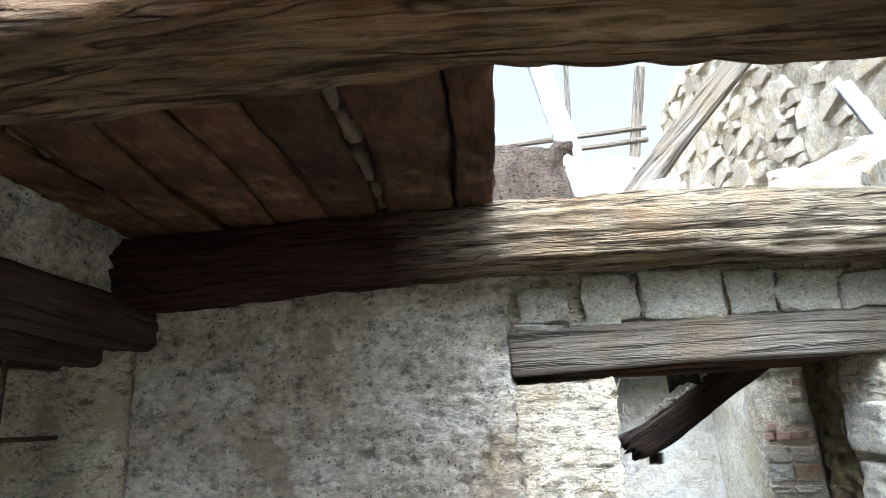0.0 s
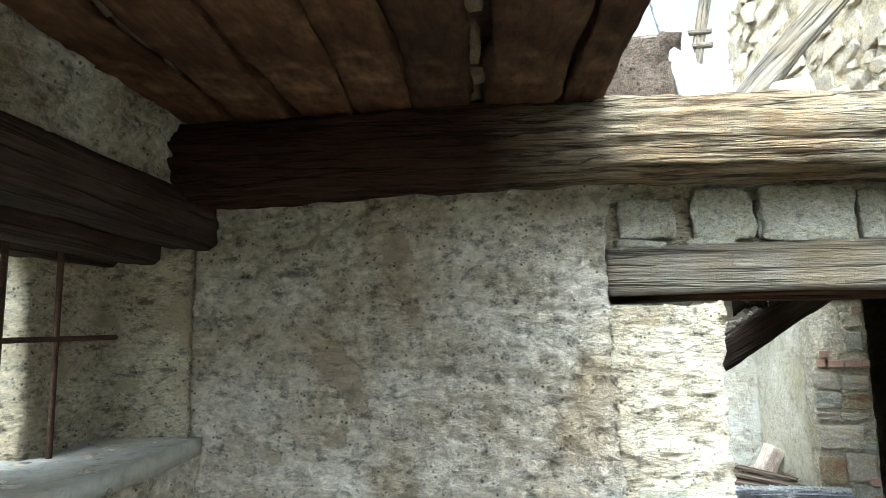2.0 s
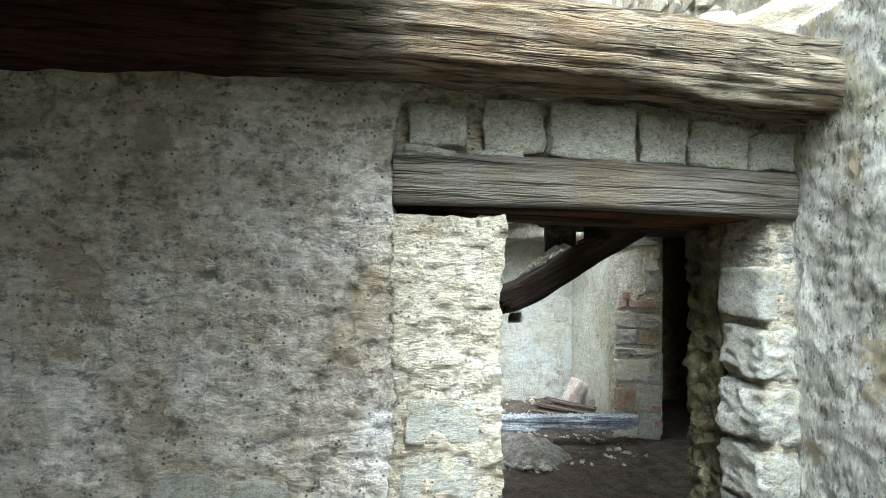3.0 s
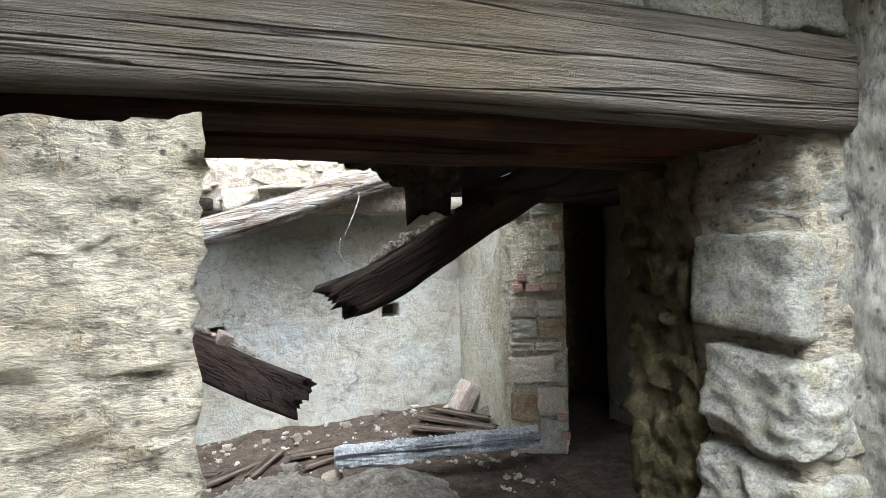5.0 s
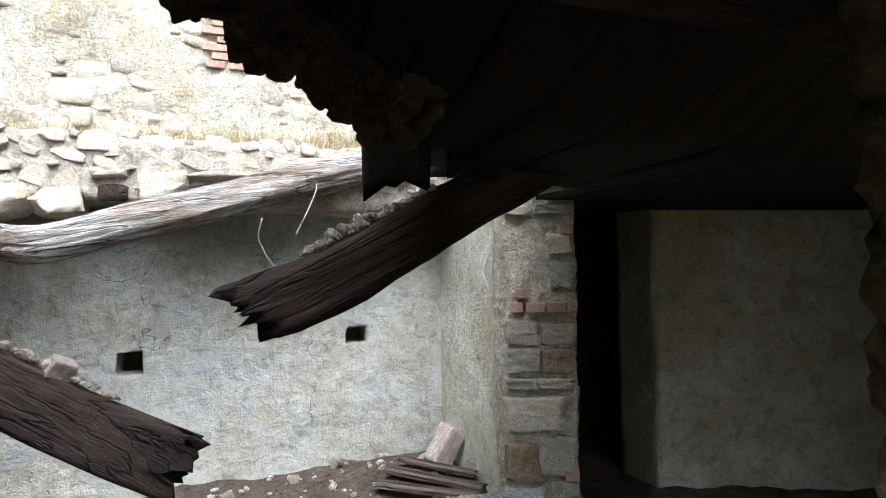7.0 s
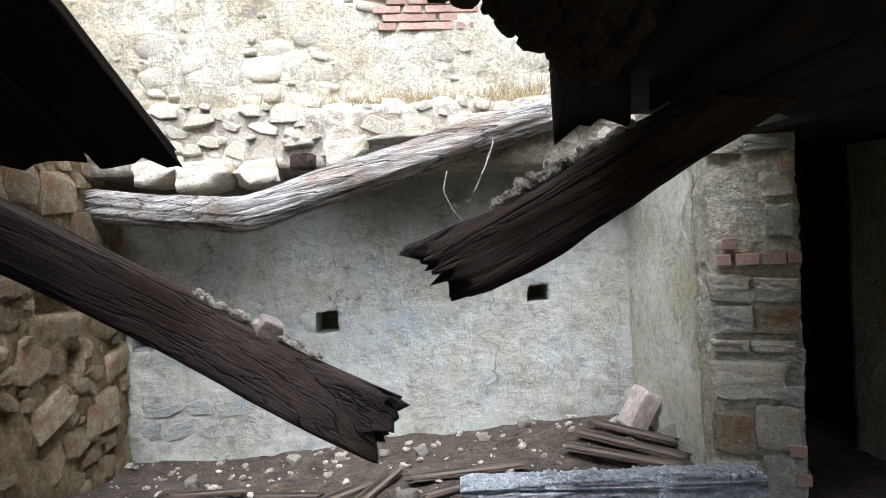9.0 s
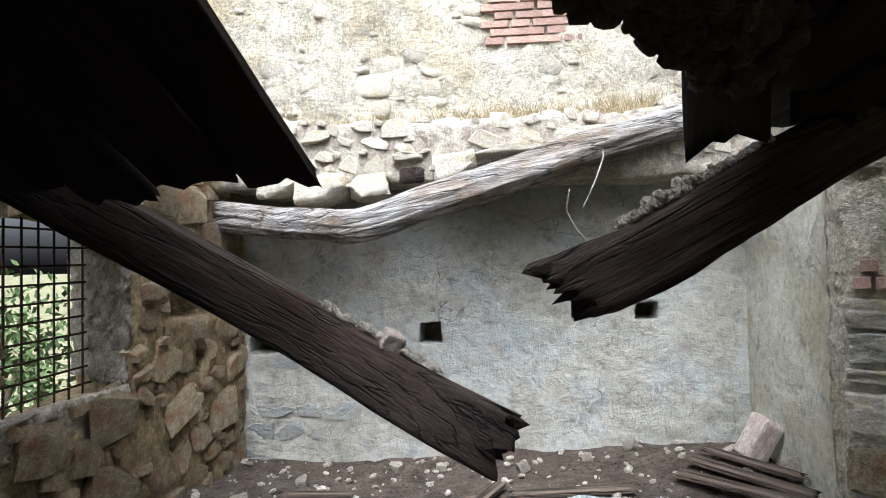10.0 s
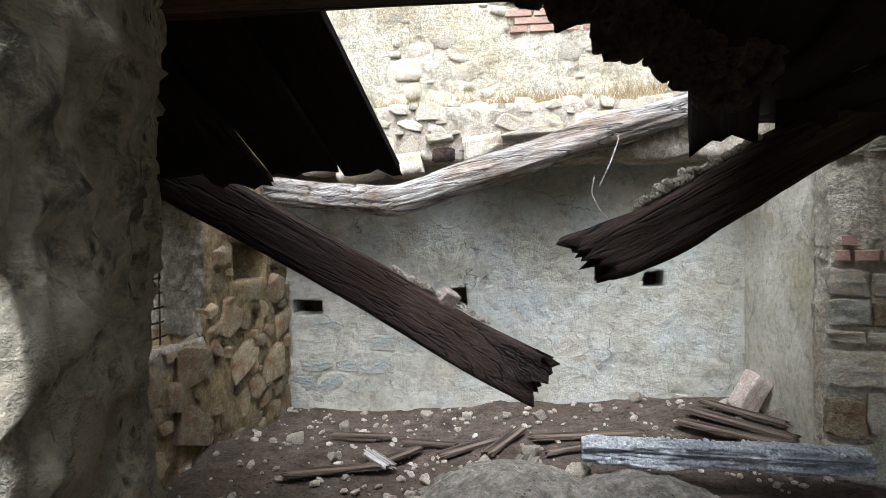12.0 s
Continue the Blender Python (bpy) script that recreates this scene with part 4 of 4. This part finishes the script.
# ledge above the back wall: slabs, stones, dry grass
slabs = [stone_mesh(90 + s, STONE_PALE, 5, 0.06, 0.03) for s in range(5)]
for i, (x, w, z, h, y) in enumerate(((-0.92, 0.34, 1.86, 0.17, 4.0), (-0.62, 0.26, 1.86, 0.16, 3.98), (-0.36, 0.2, 2.06, 0.07, 4.05), (-0.05, 0.27, 1.97, 0.17, 3.98), (0.3, 0.42, 2.07, 0.08, 4.02), (0.75, 0.36, 2.16, 0.09, 4.06), (1.1, 0.3, 2.25, 0.12, 4.1), (1.38, 0.26, 2.33, 0.15, 4.1), (-1.2, 0.3, 1.9, 0.14, 4.05), (-0.3, 0.4, 2.16, 0.08, 4.15), (0.1, 0.34, 2.22, 0.09, 4.2), (0.5, 0.4, 2.26, 0.09, 4.2), (-0.8, 0.44, 2.12, 0.1, 4.15))):
    ob = tagged(new("floor_slab", slabs[i % 5]), "pale broken slab of the lost upper floor", "slab", "broken slabs over the back wall")
    ob.matrix_basis = Matrix.Translation(ORIGIN) @ pose(x, y + 0.1, z, 0, -6, i * 7 % 9 - 4) @ Matrix.Diagonal((w, 0.36, h, 1))
timber_thing("joist_stub", [(-0.34, 4.2, 1.95), (-0.33, 4.0, 1.93)], 0.16, 0.1, 33, WOOD_DARK, "dark joist stub between the slabs", "joist", square=0.3)
bm = bmesh.new()
r = rng(77)
for _ in range(5200):
    x = r.uniform(-1.6, 1.75)
    dens = 0.5 + 0.5 * noise.noise(Vector((x * 2.1, 0, 0)))
    if r.random() > dens:
        continue
    y, z, L = r.uniform(4.1, 4.5), 2.285, r.uniform(0.08, 0.17)
    z += 0.10 * (x + 0.4) / 2.0 if x > -0.4 else 0.0
    dx, dy = r.uniform(-0.07, 0.07), r.uniform(-0.08, 0.02)
    a = bm.verts.new((x + 0.1, y + 0.1, z))
    b = bm.verts.new((x + 0.104, y + 0.1, z))
    c = bm.verts.new((x + 0.1 + dx, y + 0.1 + dy, z + L * r.uniform(0.3, 1)))
    bm.faces.new((a, b, c))
solo("dry_grass", bm, STRAW, "dry straw-coloured grass on the ledge", "grass", kind="stuff")

# ---------------------------------------------------------------- storey above, seen past the main beam
ORIGIN = Vector((0, 0, 0))
bm = bmesh.new()
rough_block(bm, (-0.36, 0.0, 2.32), (2.1, 0.55, 2.40), (), 1, 0.05, 0.03)
solo("wall_head", bm, RUBBLE, "broken head of the door wall covered with rubble", "wall", kind="structure")
heads = [stone_mesh(110 + s, STONE_PALE, 6, 0.06, 0.03) for s in range(5)]
for i, (x, y, z, w, h) in enumerate(((0.36, 0.08, 2.42, 0.15, 0.13), (0.56, 0.1, 2.41, 0.1, 0.1), (0.72, 0.12, 2.40, 0.1, 0.07), (1.22, 0.2, 2.5, 0.38, 0.2), (0.95, 0.18, 2.46, 0.14, 0.16), (1.5, 0.3, 2.55, 0.3, 0.22), (0.12, 0.14, 2.42, 0.16, 0.07), (-0.1, 0.1, 2.41, 0.12, 0.06), (1.75, 0.4, 2.6, 0.3, 0.25))):
    ob = tagged(new("loose_stone", heads[i % 5]), "loose pale stone on the head of the door wall", "stone", "stones on the wall head")
    ob.matrix_basis = pose(x, y, z, i * 31 % 30 - 15, i * 17 % 20 - 10, i * 47) @ Matrix.Diagonal((w, w * 0.7, h, 1))
bm = bmesh.new()
rough_block(bm, (-0.62, 0.28, 2.36), (0.06, 0.66, 2.83), (), 1, 0.04, 0.06)
solo("masonry_clod", bm, SOIL, "standing clod of earth-bonded masonry", "masonry")
timber_thing("leaning_pole", [(0.10, 0.28, 2.38), (-0.16, 0.42, 3.9)], 0.11, 0.05, 55, CONCRETE_PIPE, "pale grey board leaning on the wall head", "pole", up=(0, 1, 0), square=0.3)
timber_thing("leaning_branch", [(0.24, 0.36, 2.44), (0.55, 0.38, 2.80), (1.0, 0.40, 3.28), (1.3, 0.4, 3.5)], 0.10, 0.12, 56, WOOD_GREY, "weathered split timber leaning over the wall head", "beam", ragged=(0.08, 0), square=0.6, rough=0.2, groove=0.14, sides=24)
timber_thing("leaning_pole", [(1.75, 0.45, 2.5), (1.5, 0.46, 3.1)], 0.09, 0.03, 57, CONCRETE_PIPE, "pale grey board leaning on the wall head", "pole", up=(0, 1, 0), square=0.3)
for i, (x0, x1, z0, z1) in enumerate(((1.62, 1.95, 4.3, 5.9), (0.86, 1.0, 4.4, 6.2), (-0.1, -0.15, 4.4, 6.0))):
    timber_thing("upright_post", [(x0, 4.75, z0), (x1, 4.75, z1)], 0.13 if i == 0 else 0.06, 0.08, 58 + i, WOOD_GREY, "thin weathered post on the far wall", "post", "posts on the far wall", up=(0, 1, 0))
for i, z in enumerate((4.78, 4.95)):
    timber_thing("rail", [(-1.2, 4.72, z - 0.1), (1.9, 4.72, z + 0.05)], 0.06, 0.06, 64 + i, WOOD_GREY, "weathered rail along the far wall", "rail", "rails on the far wall")

# ---------------------------------------------------------------- greenery outside the windows
def shrub(x, y, z, size, seed):
    s = thing("shrub", "leafy green shrub outside the window", "shrub", "shrubs outside")
    r = rng(seed)
    for k in range(5):
        a = r.uniform(0, 6.28)
        timber_part("stem", [(x, y, z), (x + math.cos(a) * size * 0.3, y + math.sin(a) * size * 0.3, z + size * 0.6), (x + math.cos(a) * size * 0.5, y + math.sin(a) * size * 0.5, z + size)], 0.05, 0.05, k, BARK, s, up=(0.3, 1, 0), sides=8, square=0.9, step=0.2)
    bm = bmesh.new()
    for _ in range(3200):
        d = Vector((r.gauss(0, 1), r.gauss(0, 1), r.gauss(0, 1))).normalized() * size * 0.75 * r.uniform(0.3, 1) ** 0.5
        d *= 1 + 0.45 * noise.noise(d * 1.8 / size + Vector((seed, 0, 0)))
        p = Vector((x, y, z + size * 0.8)) + d
        u = Vector((r.gauss(0, 1), r.gauss(0, 1), r.gauss(0, 1))).normalized()
        w = u.cross(Vector((r.gauss(0, 1), r.gauss(0, 1), r.gauss(0, 1)))).normalized()
        L = 0.05 * r.uniform(0.7, 1.4)
        bm.faces.new([bm.verts.new(p + q) for q in (u * L, w * L * 0.45, -u * L, -w * L * 0.45)])
    part("crown", bm, LEAF, s)


shrub(-4.6, 2.4, -0.8, 1.5, 1)
shrub(-5.2, 3.9, -0.9, 1.7, 2)
shrub(-4.4, 5.2, -0.8, 1.4, 3)
shrub(-5.6, -0.2, -0.9, 1.2, 4)

# ---------------------------------------------------------------- masonry pieces
ORIGIN = Vector((0.1, 0.1, 0))
# pier of stones with a band of bricks
pier_stones = [block_stone(130 + s, (STONE_PALE, STONE_GREY, WALL_STONE, STONE_PALE, STONE_PALE, STONE_GREY, STONE_PALE)[s], 1.1) for s in range(7)]
bm = bmesh.new()
bmesh.ops.create_cube(bm, size=1.0)
bmesh.ops.bevel(bm, geom=bm.edges[:], offset=0.04, segments=1, affect="EDGES")
brick_mesh = mesh_of(bm, BRICK, "brick", False)


def lay(name, mesh, parent, x, y, z, w, d, h, turn=0.0, swing=0.0):
    ob = new(name, mesh)
    ob.parent = parent
    ob.matrix_basis = Matrix.Translation(ORIGIN) @ pose(x, y, z, 0, turn, turn * 0.7 + swing) @ Matrix.Diagonal((w, d, h, 1))
    return ob


for i, (x, z, w, h) in enumerate(((1.93, 0.12, 0.22, 0.2), (2.14, 0.14, 0.2, 0.24), (1.92, 0.36, 0.2, 0.2), (2.13, 0.40, 0.22, 0.22), (2.0, 0.63, 0.34, 0.19), (2.19, 0.56, 0.12, 0.1), (1.92, 0.80, 0.18, 0.06), (2.12, 0.80, 0.2, 0.06), (1.94, 0.93, 0.2, 0.14), (2.14, 0.93, 0.2, 0.13), (1.93, 1.09, 0.2, 0.14), (2.14, 1.08, 0.2, 0.12), (2.17, 1.42, 0.13, 0.16), (2.16, 1.6, 0.14, 0.12), (1.92, 1.79, 0.16, 0.05), (2.12, 1.8, 0.2, 0.06))):
    lay("stone", pier_stones[i % 7], wall_side, 1.87 + (x - 1.87) * 0.87, 3.165 - 0.5 * (x - 1.95) * 0.87, z, w * 0.95, 0.12, h, i * 7 % 9 - 4, -26.5)
for x, z, w in ((1.90, 1.235, 0.07), (2.01, 1.235, 0.11), (2.13, 1.235, 0.11), (2.22, 1.24, 0.06), (1.93, 1.315, 0.07), (2.2, 0.30, 0.08), (2.22, 0.16, 0.07), (2.2, 1.68, 0.07)):
    lay("brick", brick_mesh, wall_side, 1.87 + (x - 1.87) * 0.87, 3.15 - 0.5 * (x - 1.95) * 0.87, z, w * 0.97, 0.12, 0.055, random.uniform(-3, 3), -26.5)

# brick patch high on the far wall
for row in range(12):
    for k in range(4):
        w = 0.2 if (k + row) % 3 else 0.13
        x = 0.22 + k * 0.19 + (0.07 if row % 2 else 0)
        if x < 0.82:
            lay("brick", brick_mesh, wall_upper, x, 4.63, 2.98 + row * 0.062, w, 0.1, 0.05, random.uniform(-1, 1))

rubble_face(wall_window, stone_set(WALL_STONE, 10, 300), (-1.65, 0.4, 0.0), 1, 4.05, 2.1, (0.30, 0.2, 0.13, 0.08), 0.10, 11, proud=-0.02, holes=((1.85, 2.68, 0.80, 1.62), (3.02, 3.55, 1.08, 1.34), (3.3, 3.42, 0.74, 0.88)), limit=300)
rubble_face(wall_upper, [cobble(320 + k, STONE_PALE) for k in range(8)], (-2.1, 4.62, 2.3), 0, 3.9, 1.75, (0.26, 0.18, 0.12, 0.07), 0.10, 12, proud=0.032, holes=((2.25, 3.0, 0.62, 1.4),), limit=300)
rubble_face(wall_upper_side, stone_set(STONE_PALE, 8, 170), (2.0, 0.25, 2.35), 1, 4.3, 2.8, (0.30, 0.19, 0.12), 0.14, 13, proud=0.045, limit=300)
rubble_face(bpy.data.objects["rubble_ledge"], stone_set(STONE_PALE, 6, 360), (-1.7, 4.04, 2.0), 0, 3.5, 0.3, (0.15, 0.1, 0.06), 0.12, 19, limit=200, proud=0.035)
# half-buried stones at the foot of the limewashed wall
stone_course(wall_back, stone_set(PLASTER_SMOOTH, 6, 190), (-1.6, 4.468, 0.0), 0, 1.0, 0.75, 0.17, 0.075, 14, flat=1.4, gap=0.02)
ORIGIN = Vector((0, 0, 0))
grey_stones = stone_set(STONE_GREY, 6, 210)
stone_course(wall_left, grey_stones, (-1.97, -1.2, 2.12), 1, 1.2, 0.24, 0.13, 0.10, 15, flat=1.5)
stone_course(wall_door, rear_stones, (1.12, 0.53, 0.0), 0, 0.6, 2.2, 0.2, 0.1, 16, flat=1.2)

# bare stones where the roughcast has fallen off the door wall
for x, z, w, h, k in ((-0.17, 0.96, 0.30, 0.15, 0), (-1.02, 0.74, 0.22, 0.13, 3), (-0.80, 0.72, 0.18, 0.12, 4), (-0.55, 0.62, 0.24, 0.14, 5), (-1.3, 0.62, 0.25, 0.14, 2), (-0.2, 0.78, 0.26, 0.14, 1)):
    lay("stone", jamb_stones[k], wall_door, x, 0.035, z, w, 0.10, h, 2)
